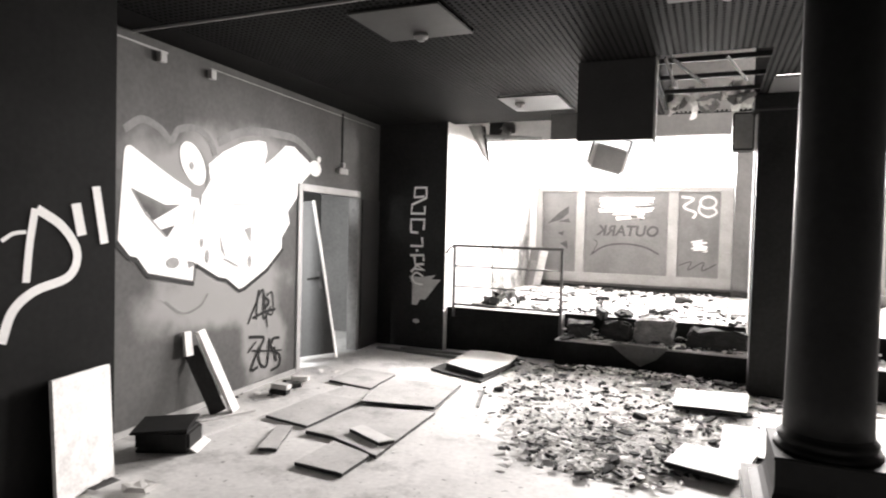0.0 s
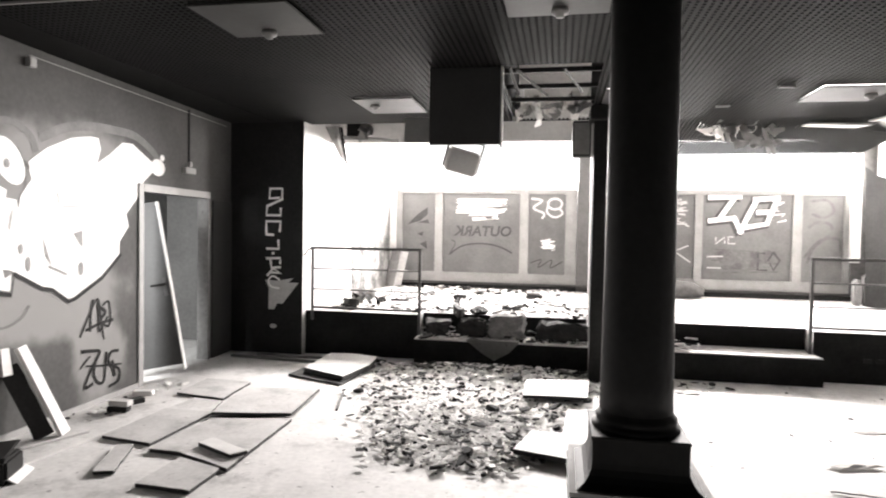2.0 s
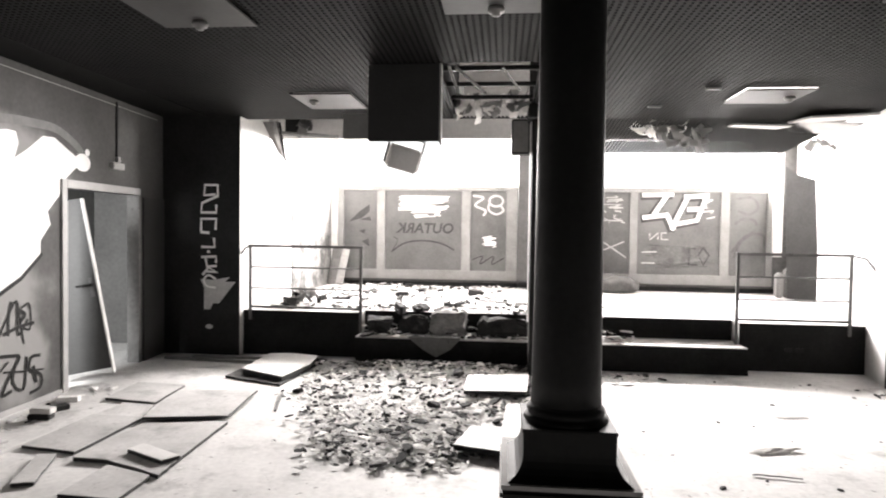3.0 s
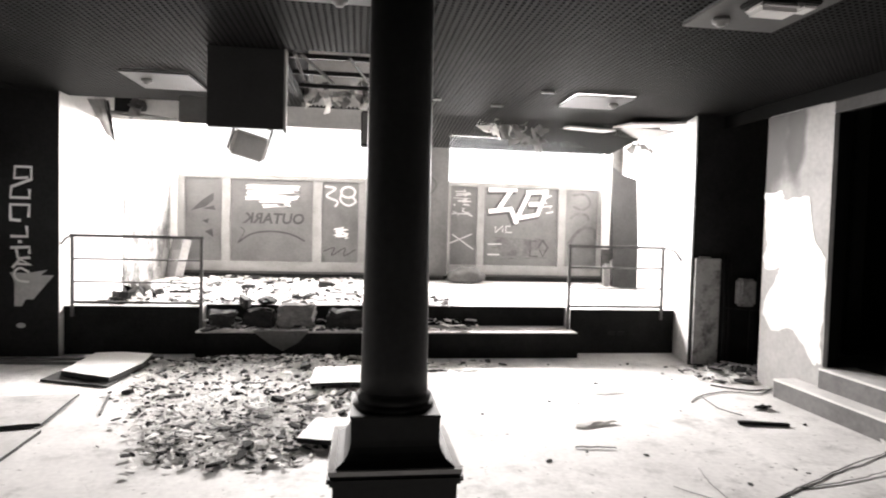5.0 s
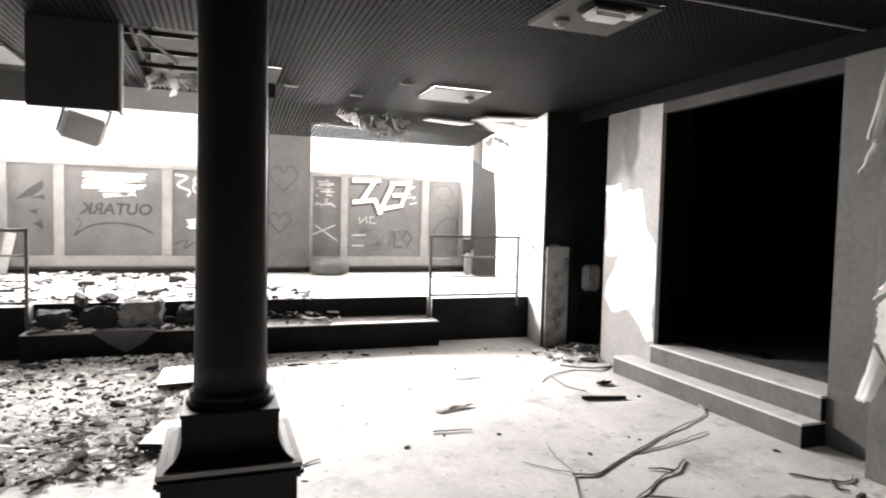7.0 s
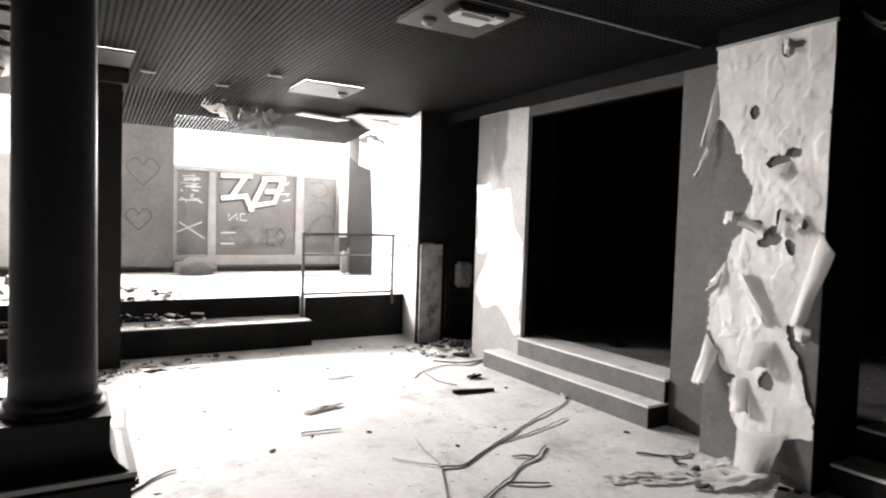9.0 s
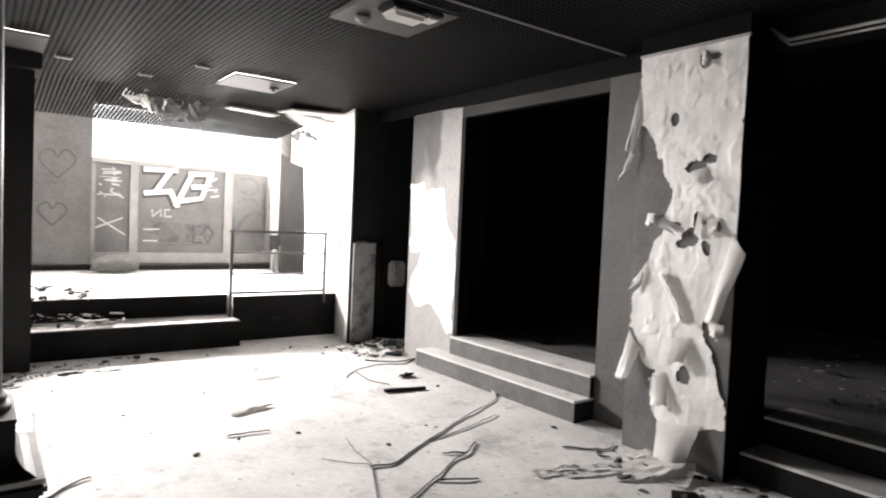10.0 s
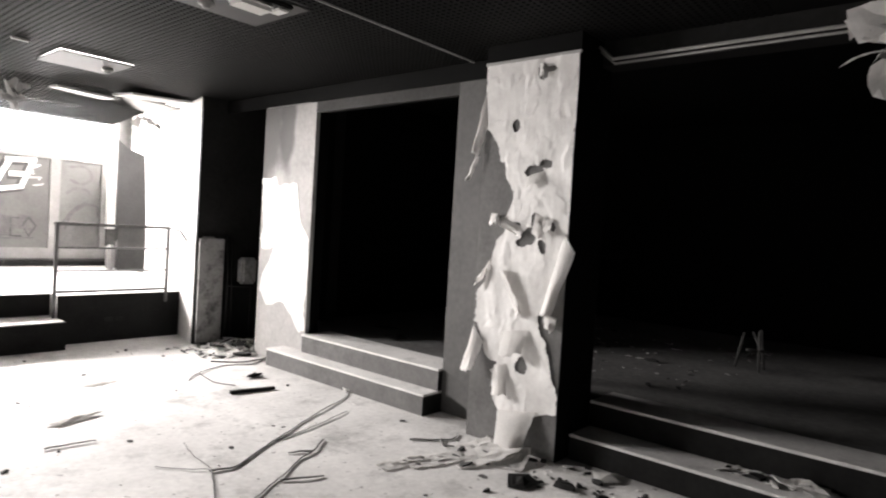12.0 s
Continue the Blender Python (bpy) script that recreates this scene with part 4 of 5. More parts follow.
def heart(u, v, s):
    return [("line", curve([(u, v - s), (u - s, v + 0.15 * s), (u - 0.75 * s, v + 0.8 * s), (u - 0.3 * s, v + 0.85 * s), (u, v + 0.4 * s), (u + 0.3 * s, v + 0.85 * s), (u + 0.75 * s, v + 0.8 * s), (u + s, v + 0.15 * s), (u, v - s)]), 0.028)]


painting("graffiti_hearts", "two sketched dark hearts sprayed on the grey pillar", [("hearts", DARK_WALL, heart(1.72, 2.3, 0.24) + heart(1.66, 1.5, 0.19), on_heart_pillar, 0.004)])


# ---- peeling pillar between the openings ----
def on_face(u, v, lift):
    """u: 0 to 1 across the pillar's face, away from the windows; v: height."""
    return Vector((4.66 - lift, 2.92 - 0.795 * u, v))


COVERED = [(-0.01, 2.95), (1.02, 2.95), (1.03, 1.6), (0.98, 1.38), (0.88, 1.22), (0.79, 1.06), (0.77, 0.93), (0.87, 0.75), (0.98, 0.53), (0.99, 0.36), (0.79, 0.29), (0.39, 0.22), (0.33, 0.33), (0.26, 0.53), (0.11, 0.81),
           (0.04, 0.91), (0.05, 1.11), (0.11, 1.22), (0.21, 1.46), (0.3, 1.63), (0.36, 1.78), (0.4, 1.92), (0.3, 2.05), (0.15, 2.31), (-0.02, 2.44)]
# tears; the one at (0.6, 0.63) stands for a shadow under loose covering
TORN_AND_SHADED = [(0.64, 2.79, 0.05, 0.06), (0.71, 2.8, 0.06, 0.02), (0.38, 2.41, 0.045, 0.05), (0.62, 2.07, 0.1, 0.05), (0.72, 2.12, 0.07, 0.04), (0.6, 1.59, 0.08, 0.07), (0.4, 1.67, 0.12, 0.025), (0.65, 1.7, 0.035, 0.08),
        (0.74, 1.53, 0.05, 0.06), (0.52, 1.54, 0.06, 0.03), (0.82, 1.0, 0.06, 0.05), (0.2, 0.6, 0.15, 0.05), (0.6, 0.63, 0.07, 0.06), (0.84, 1.67, 0.03, 0.03)]


def torn(u, v):
    w = 0.5 * noise.noise((u * 6, v * 5, 1.3)) + 0.35 * noise.noise((u * 16, v * 13, 4.1)) + 0.15 * noise.noise((u * 42, v * 33, 2.1))
    p, q = u + 0.035 * noise.noise((u * 9, v * 7, 3.3)) + 0.015 * noise.noise((u * 30, v * 24, 5.3)), v + 0.04 * noise.noise((u * 9, v * 7, 8.3))
    inside = False
    for (a, b), (c, d) in zip(COVERED, COVERED[1:] + COVERED[:1]):
        if (b > q) != (d > q) and p < a + (q - b) / (d - b) * (c - a):
            inside = not inside
    return not inside or any(((u - a) / c) ** 2 + ((v - b) / d) ** 2 < 1 + 1.6 * w for a, b, c, d in TORN_AND_SHADED)


pil = group_at("peeling_pillar", 4.8, 2.52, 0, "square pillar whose pale wall covering peels off in curls", "pillar")
piece("core", PLASTER_DARK, pil, (4.66, 4.98, 2.125, 2.92, 0, CEIL))
# black block added at the pillar head to look like the dark ceiling
piece("dark_head", VOID, pil, (4.652, 4.98, 2.118, 2.925, 2.905, CEIL - 0.003))
# side turned from the windows, its shade put in as near black
piece("shaded_side", VOID, pil, (4.655, 5.15, 2.119, 2.125, 0, CEIL - 0.02))
piece("top_trim", PLATE, pil, (4.642, 4.66, 2.115, 2.93, 2.885, 2.905), label="pale top strip")
bm = bmesh.new()
nu, nv = 96, 340
made = {}
for i in range(nu):
    for j in range(nv):
        if torn((i + 0.5) / nu, 2.89 * (j + 0.5) / nv):
            continue
        quad = []
        for key in ((i, j), (i + 1, j), (i + 1, j + 1), (i, j + 1)):
            if key not in made:
                u, v = key[0] / nu, 2.89 * key[1] / nv
                flake = 0.003 if noise.noise((u * 5 + 3, v * 4, 6.1)) + 0.3 * noise.noise((u * 20, v * 16, 1.1)) > 0.12 else 0.0
                made[key] = bm.verts.new(on_face(u, v, 0.012 + flake + 0.006 * noise.noise((u * 6, v * 5, 7.7)) + 0.002 * noise.noise((u * 21, v * 16, 2.2))))
            quad.append(made[key])
        bm.faces.new(quad)
part("wall_covering", bm, COVER, pil, "pale torn wall covering", smooth=True)


def flap(parent, corners, bulge, seed):
    """A torn sheet between four corners (u, v, lift), bowed outwards, with ragged edges."""
    a, b, c, d = (Vector(p) for p in corners)
    bm = bmesh.new()
    n, k = 12, 8
    rows = []
    for i in range(n + 1):
        t = i / n
        row = []
        for j in range(k + 1):
            f = j / k
            q = (a.lerp(b, f)).lerp(d.lerp(c, f), t)
            rag = (0.03 * noise.noise((f * 5, seed, 2.0)) * t, 0.035 * noise.noise((f * 6, seed, 7.0)) * t)
            q = Vector((q.x + rag[0] + 0.012 * noise.noise((t * 5, f, seed)), q.y + rag[1], q.z + bulge * math.sin(math.pi * f) * (0.3 + 0.7 * t) + 0.012 * noise.noise((t * 3, f * 3, seed)) * t))
            row.append(bm.verts.new(on_face(*q)))
        rows.append(row)
    for p, q in zip(rows, rows[1:]):
        for j in range(k):
            bm.faces.new((p[j], p[j + 1], q[j + 1], q[j]))
    bmesh.ops.solidify(bm, geom=list(bm.faces), thickness=0.003)
    return part("flap", bm, PAPER, parent, "loose hanging flap of torn covering", smooth=True)


def curl(parent, base, along, out, length, width, turn, material=PAPER, lean=0.0):
    """A strip of covering that comes off at base, runs along, and rolls outwards."""
    along, out = Vector(along).normalized(), Vector(out).normalized()
    side = along.cross(out)
    bm = bmesh.new()
    rows, n = [], 12
    for i in range(n + 1):
        t = i / n
        th = max(turn * t, 1e-4)
        p = Vector(base) + length / max(abs(turn), 1e-3) * (math.sin(th) * along + (1 - math.cos(th)) * out)
        w = width * (0.55 + 0.45 * math.sin(1.2 + 1.7 * t)) * (1 + 0.16 * noise.noise((i * 0.9, base[1] * 9, base[2] * 5)))
        rows.append([bm.verts.new(p + side * (s * w / 2 + lean * t * width) + out * 0.013 * noise.noise((i * 0.8, s * 2.3, base[2] * 7))) for s in (-1, -0.6, -0.2, 0.3, 0.6, 1)])
    for a, b in zip(rows, rows[1:]):
        for k in range(5):
            bm.faces.new((a[k], a[k + 1], b[k + 1], b[k]))
    bmesh.ops.solidify(bm, geom=list(bm.faces), thickness=0.004)
    return part("curl", bm, material, parent, "curled strip of torn covering")


OUT, UP = Vector((-1, 0, 0)), Vector((0, 0, 1))
for k, (corners, bulge) in enumerate((
        (((0.0, 2.68, 0.013), (0.05, 2.44, 0.013), (-0.02, 2.2, 0.04), (-0.1, 2.22, 0.05)), 0.015), (((-0.05, 2.21, 0.04), (0.0, 2.18, 0.04), (-0.1, 2.0, 0.05), (-0.14, 2.01, 0.06)), 0.01),
        (((0.97, 1.63, 0.013), (1.11, 1.5, 0.05), (0.93, 1.05, 0.1), (0.79, 1.05, 0.02)), 0.06), (((0.8, 1.05, 0.013), (0.97, 1.03, 0.05), (0.96, 0.93, 0.06), (0.84, 0.96, 0.04)), 0.03),
        (((0.03, 0.88, 0.015), (0.17, 0.76, 0.03), (0.14, 0.55, 0.13), (-0.03, 0.52, 0.1)), 0.03), (((0.38, 0.87, 0.015), (0.66, 0.91, 0.02), (0.64, 0.74, 0.08), (0.42, 0.69, 0.1)), 0.04),
        (((0.3, 0.6, 0.015), (0.43, 0.63, 0.015), (0.5, 0.4, 0.06), (0.35, 0.39, 0.07)), 0.03), (((0.38, 0.27, 0.02), (0.8, 0.33, 0.02), (0.74, 0.06, 0.12), (0.46, 0.02, 0.15)), 0.05),
        (((0.29, 1.32, 0.013), (0.37, 1.34, 0.07), (0.61, 1.04, 0.06), (0.54, 1.0, 0.013)), 0.02), (((0.28, 1.73, 0.013), (0.3, 1.66, 0.06), (0.5, 1.6, 0.05), (0.5, 1.65, 0.013)), 0.015),
        (((0.16, 1.75, 0.02), (0.26, 1.75, 0.05), (0.27, 1.67, 0.07), (0.18, 1.66, 0.05)), 0.02), (((0.6, 2.85, 0.013), (0.66, 2.83, 0.05), (0.67, 2.72, 0.06), (0.63, 2.76, 0.03)), 0.01),
        (((0.62, 1.62, 0.013), (0.68, 1.77, 0.05), (0.75, 1.72, 0.04), (0.68, 1.57, 0.013)), 0.02), (((0.74, 1.71, 0.013), (0.85, 1.73, 0.03), (0.85, 1.63, 0.06), (0.76, 1.61, 0.04)), 0.02),
        (((0.56, 2.04, 0.013), (0.72, 2.07, 0.013), (0.7, 1.98, 0.04), (0.57, 1.95, 0.05)), 0.015), (((0.1, 1.24, 0.013), (0.2, 1.42, 0.013), (0.12, 1.3, 0.06), (0.02, 1.17, 0.06)), 0.01))):
    flap(pil, corners, bulge, k * 1.7)
settle(pil)


def flat_scrap(name, label, category, material, outline, z, lift, seed):
    """A thin sheet lying on the ground with buckled edges."""
    bm = bmesh.new()
    c = sum((Vector(p) for p in outline), Vector((0, 0))) / len(outline)
    mid = bm.verts.new((c.x, c.y, z + lift))
    n = len(outline)
    rings = []
    for f in (0.4, 0.72, 1.0):
        rings.append([bm.verts.new((*(c + (Vector(p) - c) * f * (1 + 0.07 * noise.noise((k * 1.7, f * 3, seed)))), z + 0.004 + lift * max(0, 0.6 + noise.noise((p[0] * 6, p[1] * 6, seed + f))) * (0.8 if f < 1 else 0.5))) for k, p in enumerate(outline)])
    for k in range(n):
        bm.faces.new((mid, rings[0][k], rings[0][(k + 1) % n]))
        for a, b in zip(rings, rings[1:]):
            bm.faces.new((a[k], b[k], b[(k + 1) % n], a[(k + 1) % n]))
    bmesh.ops.solidify(bm, geom=list(bm.faces), thickness=0.003)
    return tagged(finish(name, bm, material), label, category)


wp = group_at("torn_wallpaper", 4.3, 2.55, 0, "torn strips of pale covering lying before the pillar", "wallpaper")
for base, along, length, width, turn, lean_ in (((4.1, 2.62, 0.006), (0.9, -0.35, 0), 0.52, 0.3, 0.3, 0.1), ((3.85, 2.8, 0.006), (0.85, -0.4, 0), 0.45, 0.22, 0.05, 0.0), ((3.66, 2.86, 0.006), (0.9, -0.2, 0), 0.36, 0.14, 0.04, 0.1),
                                                ((4.3, 2.28, 0.006), (0.8, 0.2, 0), 0.3, 0.2, 0.5, 0.0), ((4.36, 2.72, 0.006), (0.8, -0.2, 0), 0.26, 0.16, 0.4, 0.2), ((4.45, 2.45, 0.006), (0.9, 0.0, 0), 0.22, 0.24, 1.1, 0.0)):
    curl(wp, base, along, UP, length, width, turn, lean=lean_)
settle(wp)
flat_scrap("rag", "crumpled white rag lying near the black wall", "rag", PAPER, [(-2.85, 2.82), (-2.8, 2.95), (-2.62, 2.92), (-2.6, 2.78), (-2.72, 2.72)], 0, 0.07, 17)
flat_scrap("rag", "crumpled grey rag lying near the black wall", "rag", GREY_WALL, [(-3.0, 2.7), (-2.95, 2.85), (-2.88, 2.84), (-2.9, 2.68)], 0, 0.06, 18)

# ragged white patch on the wall strip beside the opening
rag = [(6.365, 2.08), (6.1, 2.09), (6.06, 1.99), (5.7, 2.01), (5.6, 1.59), (5.44, 1.41), (5.43, 0.85), (5.47, 0.69), (5.43, 0.41), (5.54, 0.38), (5.71, 0.56), (5.88, 0.67), (6.17, 0.6), (6.32, 0.75), (6.28, 0.96), (6.13, 1.18), (6.06, 1.28), (6.3, 1.25), (6.365, 1.37), (6.29, 1.51), (6.365, 1.84)]
bm = bmesh.new()
chips = random.Random(44)
ragged = []
for (y0, z0), (y1, z1) in zip(rag, rag[1:] + rag[:1]):
    steps = 5
    for k in range(steps):
        wob = 0.016 if k else 0.0
        ragged.append((max(5.425, y0 + (y1 - y0) * k / steps + chips.uniform(-wob, wob)), z0 + (z1 - z0) * k / steps + chips.uniform(-wob, wob)))
patch(bm, ragged, lambda u, v, lift: Vector((4.95 - lift, u, v)), 0.004)
tagged(finish("white_wall_patch", bm, WHITE_PAINT), "white patch with ragged edges on the wall strip", "", "", "structure")

# niche with pipes and broken boards
PLATE_BOARD = surface("stained_pale_board", 0.3, 0.46, 3, 0.8, 0.2, 30)
dirtied(PLATE_BOARD, 3.5, 0.48, 0.62, 0.7)
nb = group_at("niche_board", 4.8, 7.14, 0, "stained pale board with a broken edge in the dark niche", "board")
piece("board", PLATE_BOARD, nb, (4.615, 4.94, 7.13, 7.165, 0.02, 1.31), bevel=0.004)
piece("board_top", PLASTER_DARK, nb, (4.66, 4.8, 7.128, 7.16, 1.31, 1.335))
settle(nb)
np_ = group_at("niche_pipes", 5.2, 7.08, 0, "dark pipes and cables in the niche", "pipes")
for x, z1, r in ((5.0, 1.36, 0.02), (5.06, 1.3, 0.014), (5.35, 1.0, 0.018), (5.4, 1.28, 0.01)):
    bm = bmesh.new()
    tube(bm, [(x, 7.12, 0), (x + 0.01, 7.13, z1 * 0.5), (x - 0.01, 7.12, z1)], r, 8)
    part("pipe", bm, BLACK, np_, smooth=True)
bm = bmesh.new()
tube(bm, [(5.0, 7.1, 0.72), (5.5, 7.1, 0.69)], 0.012, 8)
part("pipe", bm, BLACK, np_, smooth=True)
settle(np_)
block("meter_box", PLATE_BOARD, "dented pale meter box mounted in the niche", (5.14, 5.36, 7.02, 7.16, 0.74, 1.08), bevel=0.03, kind="", category="meter box", m=pose(0, 0, 0, 0, 0, 0))

# ---- lying boards and planks ----
rnd = random.Random(21)


def lying(name, label, category, material, cx, cy, w, l, turn, z, thick, tip=0.0, edge=None, group=""):
    """A board on the floor: centre, width, length, turn in degrees; tip: how far one side is propped up."""
    t = group_at(name, cx, cy, z, label, category, group)
    m = pose(cx, cy, z + thick / 2 + abs(tip) * 0.5, math.degrees(tip / l), 0, turn)
    bm = bmesh.new()
    box(bm, -w / 2, w / 2, -l / 2, l / 2, -thick / 2, thick / 2, bevel=0.003)
    bmesh.ops.subdivide_edges(bm, edges=[e for e in bm.edges if e.calc_length() > 0.2], cuts=4, use_grid_fill=True)
    for v in bm.verts:
        v.co.x += 0.006 * noise.noise((v.co.y * 9, cx * 3, cy))
        v.co.y += 0.006 * noise.noise((v.co.x * 9, cy * 3, cx))
        v.co.z += 0.006 * noise.noise((v.co.x * 3, v.co.y * 3, cx + cy))
    bmesh.ops.transform(bm, matrix=m, verts=bm.verts)
    part("panel", bm, material, t)
    if edge:
        bm = bmesh.new()
        box(bm, -w / 2 + 0.01, w / 2 - 0.01, -l / 2 - 0.003, -l / 2 + 0.004, -thick / 2 - 0.002, thick / 2 - 0.006)
        bmesh.ops.transform(bm, matrix=m, verts=bm.verts)
        part("edge", bm, edge, t, "dark broken edge")
    return settle(t)


G = "loose boards on the floor"


def slab(name, label, category, material, outline, z, thick, group="", rise=0.0):
    """A broken board lying flat: pale face on a dark core whose tone holds edge shade too, with slightly worn edges;
    rise lifts its far end.
    """
    pts = []
    for (x0, y0), (x1, y1) in zip(outline, outline[1:] + outline[:1]):
        for k in range(6):
            x, y = x0 + (x1 - x0) * k / 6, y0 + (y1 - y0) * k / 6
            pts.append((x + 0.008 * noise.noise((x * 14, y * 14, 1)), y + 0.008 * noise.noise((x * 14, y * 14, 9))))
    low, high = min(p[1] for p in pts), max(p[1] for p in pts)
    t = group_at(name, sum(p[0] for p in pts) / len(pts), sum(p[1] for p in pts) / len(pts), z, label, category, group)
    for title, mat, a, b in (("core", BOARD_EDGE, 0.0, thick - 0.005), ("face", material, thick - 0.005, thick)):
        bm = bmesh.new()
        rings = [[bm.verts.new((x, y, z + h + rise * (y - low) / (high - low) + 0.004 * noise.noise((x * 3, y * 3, 4)))) for x, y in pts] for h in (a, b)]
        tris = tessellate_polygon([[Vector((x, y, 0)) for x, y in pts]])
        for ring in rings:
            for tri in tris:
                bm.faces.new([ring[k] for k in tri])
        for k in range(len(pts)):
            q = (k + 1) % len(pts)
            bm.faces.new((rings[0][k], rings[0][q], rings[1][q], rings[1][k]))
        part(title, bm, mat, t, "dark broken core with edge shade in its tone" if title == "core" else "")
    return settle(t)


slab("floor_board", "large dusty pale board lying on concrete", "board", BOARD, [(-2.98, 4.32), (-2.52, 4.25), (-2.51, 5.08), (-2.97, 5.08)], 0.002, 0.026, G)
slab("floor_board", "large dusty pale board with a slanting broken edge", "board", BOARD, [(-2.45, 4.14), (-2.19, 4.13), (-1.71, 3.93), (-1.73, 4.26), (-1.76, 5.06), (-2.41, 4.9)], 0.002, 0.03, G)
slab("floor_board", "square dusty pale board lying on concrete", "board", BOARD, [(-2.14, 3.58), (-1.75, 3.56), (-1.76, 3.92), (-2.14, 4.05)], 0.002, 0.028, G)
slab("floor_board", "large dusty pale board lying on concrete", "board", BOARD, [(-2.47, 4.99), (-1.8, 5.13), (-1.88, 5.97), (-2.61, 5.82)], 0.03, 0.024, G)
slab("floor_board", "wide dusty pale board lying on concrete", "board", BOARD, [(-3.19, 5.58), (-2.66, 5.51), (-2.72, 6.15), (-3.23, 6.17)], 0.002, 0.026, G)
slab("floor_board", "dusty grey board half under another board", "board", BOARD, [(-2.98, 5.12), (-2.55, 5.12), (-2.65, 5.48), (-2.96, 5.5)], 0.002, 0.012, G)
slab("short_plank", "short pale plank lying on concrete", "plank", BOARD, [(-2.54, 3.68), (-2.41, 3.73), (-2.62, 4.2), (-2.74, 4.17)], 0.002, 0.026)
slab("short_plank", "short pale plank lying across a board", "plank", EDGE, [(-2.13, 4.26), (-1.78, 4.09), (-1.7, 4.19), (-2.08, 4.38)], 0.034, 0.03)
lying("long_batten", "long thin pale batten along the wall", "batten", EDGE, -3.035, 4.36, 0.03, 1.36, -5.5, 0.0, 0.018)
lying("long_batten", "short thin pale batten at the wall", "batten", EDGE, -3.28, 4.2, 0.03, 0.5, -22, 0.0, 0.018)
lying("long_batten", "long grey batten lying before the black pier", "batten", GREY_WALL, -2.9, 7.35, 1.5, 0.05, -4, 0.0, 0.03)
lying("long_batten", "long grey batten lying before the black pier", "batten", GREY_WALL, -2.5, 7.55, 1.7, 0.04, 3, 0.0, 0.03)
lying("thin_stick", "thin dark stick lying on the floor", "stick", TWIG, -1.58, 5.75, 0.02, 0.6, 14, 0.0, 0.018)
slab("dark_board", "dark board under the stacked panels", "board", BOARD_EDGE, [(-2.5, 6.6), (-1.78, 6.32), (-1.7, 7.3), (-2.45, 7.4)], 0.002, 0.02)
slab("door_slab", "pale broken panel lying on dark debris", "panel", EDGE, [(-2.36, 6.72), (-2.1, 6.58), (-1.81, 6.45), (-1.69, 7.0), (-1.71, 7.42), (-2.1, 7.5), (-2.34, 7.47)], 0.024, 0.05, "", 0.03)
slab("white_slab", "flat white board among the rubble", "board", EDGE, [(0.15, 4.65), (0.6, 4.52), (0.75, 5.1), (0.25, 5.1)], 0.03, 0.04)
slab("white_slab", "flat white board half buried in the rubble", "board", EDGE, [(0.13, 6.15), (0.74, 6.2), (0.79, 6.94), (0.13, 6.8)], 0.05, 0.03)
slab("white_slab", "flat white board at the edge of the rubble", "board", EDGE, [(0.5, 5.2), (1.05, 5.1), (1.1, 5.85), (0.55, 5.9)], 0.006, 0.03)

# strand board against the near wall, leaning planks, dark case, bricks
lean = group_at("strand_board", -3.03, 2.7, 0, "pale strand board leaning upright against the black wall", "board")
piece("panel", OSB, lean, (-0.012, 0.012, -0.235, 0.235, 0, 0.72), bevel=0.002, m=pose(-3.0, 2.7, 0, 0, -3, 14))
settle(lean)
# white and near-black planks hold one thick plank's lit front and dark side
for a, b, w, face, mat in (((-3.33, 4.34, 0.0), (-3.6, 4.2, 0.7), 0.11, (0.9, 0.15, 0.4), PAPER), ((-3.42, 4.24, 0.0), (-3.64, 4.13, 0.56), 0.13, (0.75, -0.6, 0.3), BOARD_EDGE), ((-3.58, 4.06, 0.5), (-3.61, 4.06, 0.71), 0.08, (0.95, 0.0, 0.3), PAPER)):
    up = (Vector(b) - Vector(a)).normalized()
    across = up.cross(Vector(face)).normalized()
    out = across.cross(up)
    bm = bmesh.new()
    box(bm, -w / 2, w / 2, -0.016, 0.016, 0.008, (Vector(b) - Vector(a)).length, bevel=0.003)
    bmesh.ops.subdivide_edges(bm, edges=[e for e in bm.edges if e.calc_length() > 0.2], cuts=5)
    for v in bm.verts:
        v.co = Vector(a) + across * (v.co.x + 0.008 * noise.noise(v.co * 9)) + out * v.co.y + up * v.co.z
    tagged(finish("leaning_plank", bm, mat), "weathered plank against the grey wall, light and shade in its colour", "plank", "planks against the wall")

case = group_at("black_case", -3.2, 3.4, 0, "broken black plastic case lying on its side", "case")
cm = pose(-3.14, 3.46, 0, 0, 0, 24) @ Matrix.Diagonal((1.0, 0.85, 0.8, 1))
piece("shell", BLACK, case, (-0.19, 0.19, -0.17, 0.14, 0.03, 0.2), bevel=0.02, m=cm)
piece("lid", BLACK, case, (-0.2, 0.2, -0.2, 0.15, 0.2, 0.225), bevel=0.008, m=cm @ pose(0, 0, 0.02, 6, -5, 4))
piece("foot", BLACK, case, (-0.19, 0.17, -0.15, 0.13, 0.0, 0.032), bevel=0.006, m=cm)
piece("flap", EDGE, case, (0.2, 0.4, -0.12, 0.2, -0.006, 0.006), label="pale open flap", m=cm @ pose(0.02, 0, 0.16, 0, 38, 0))
settle(case)
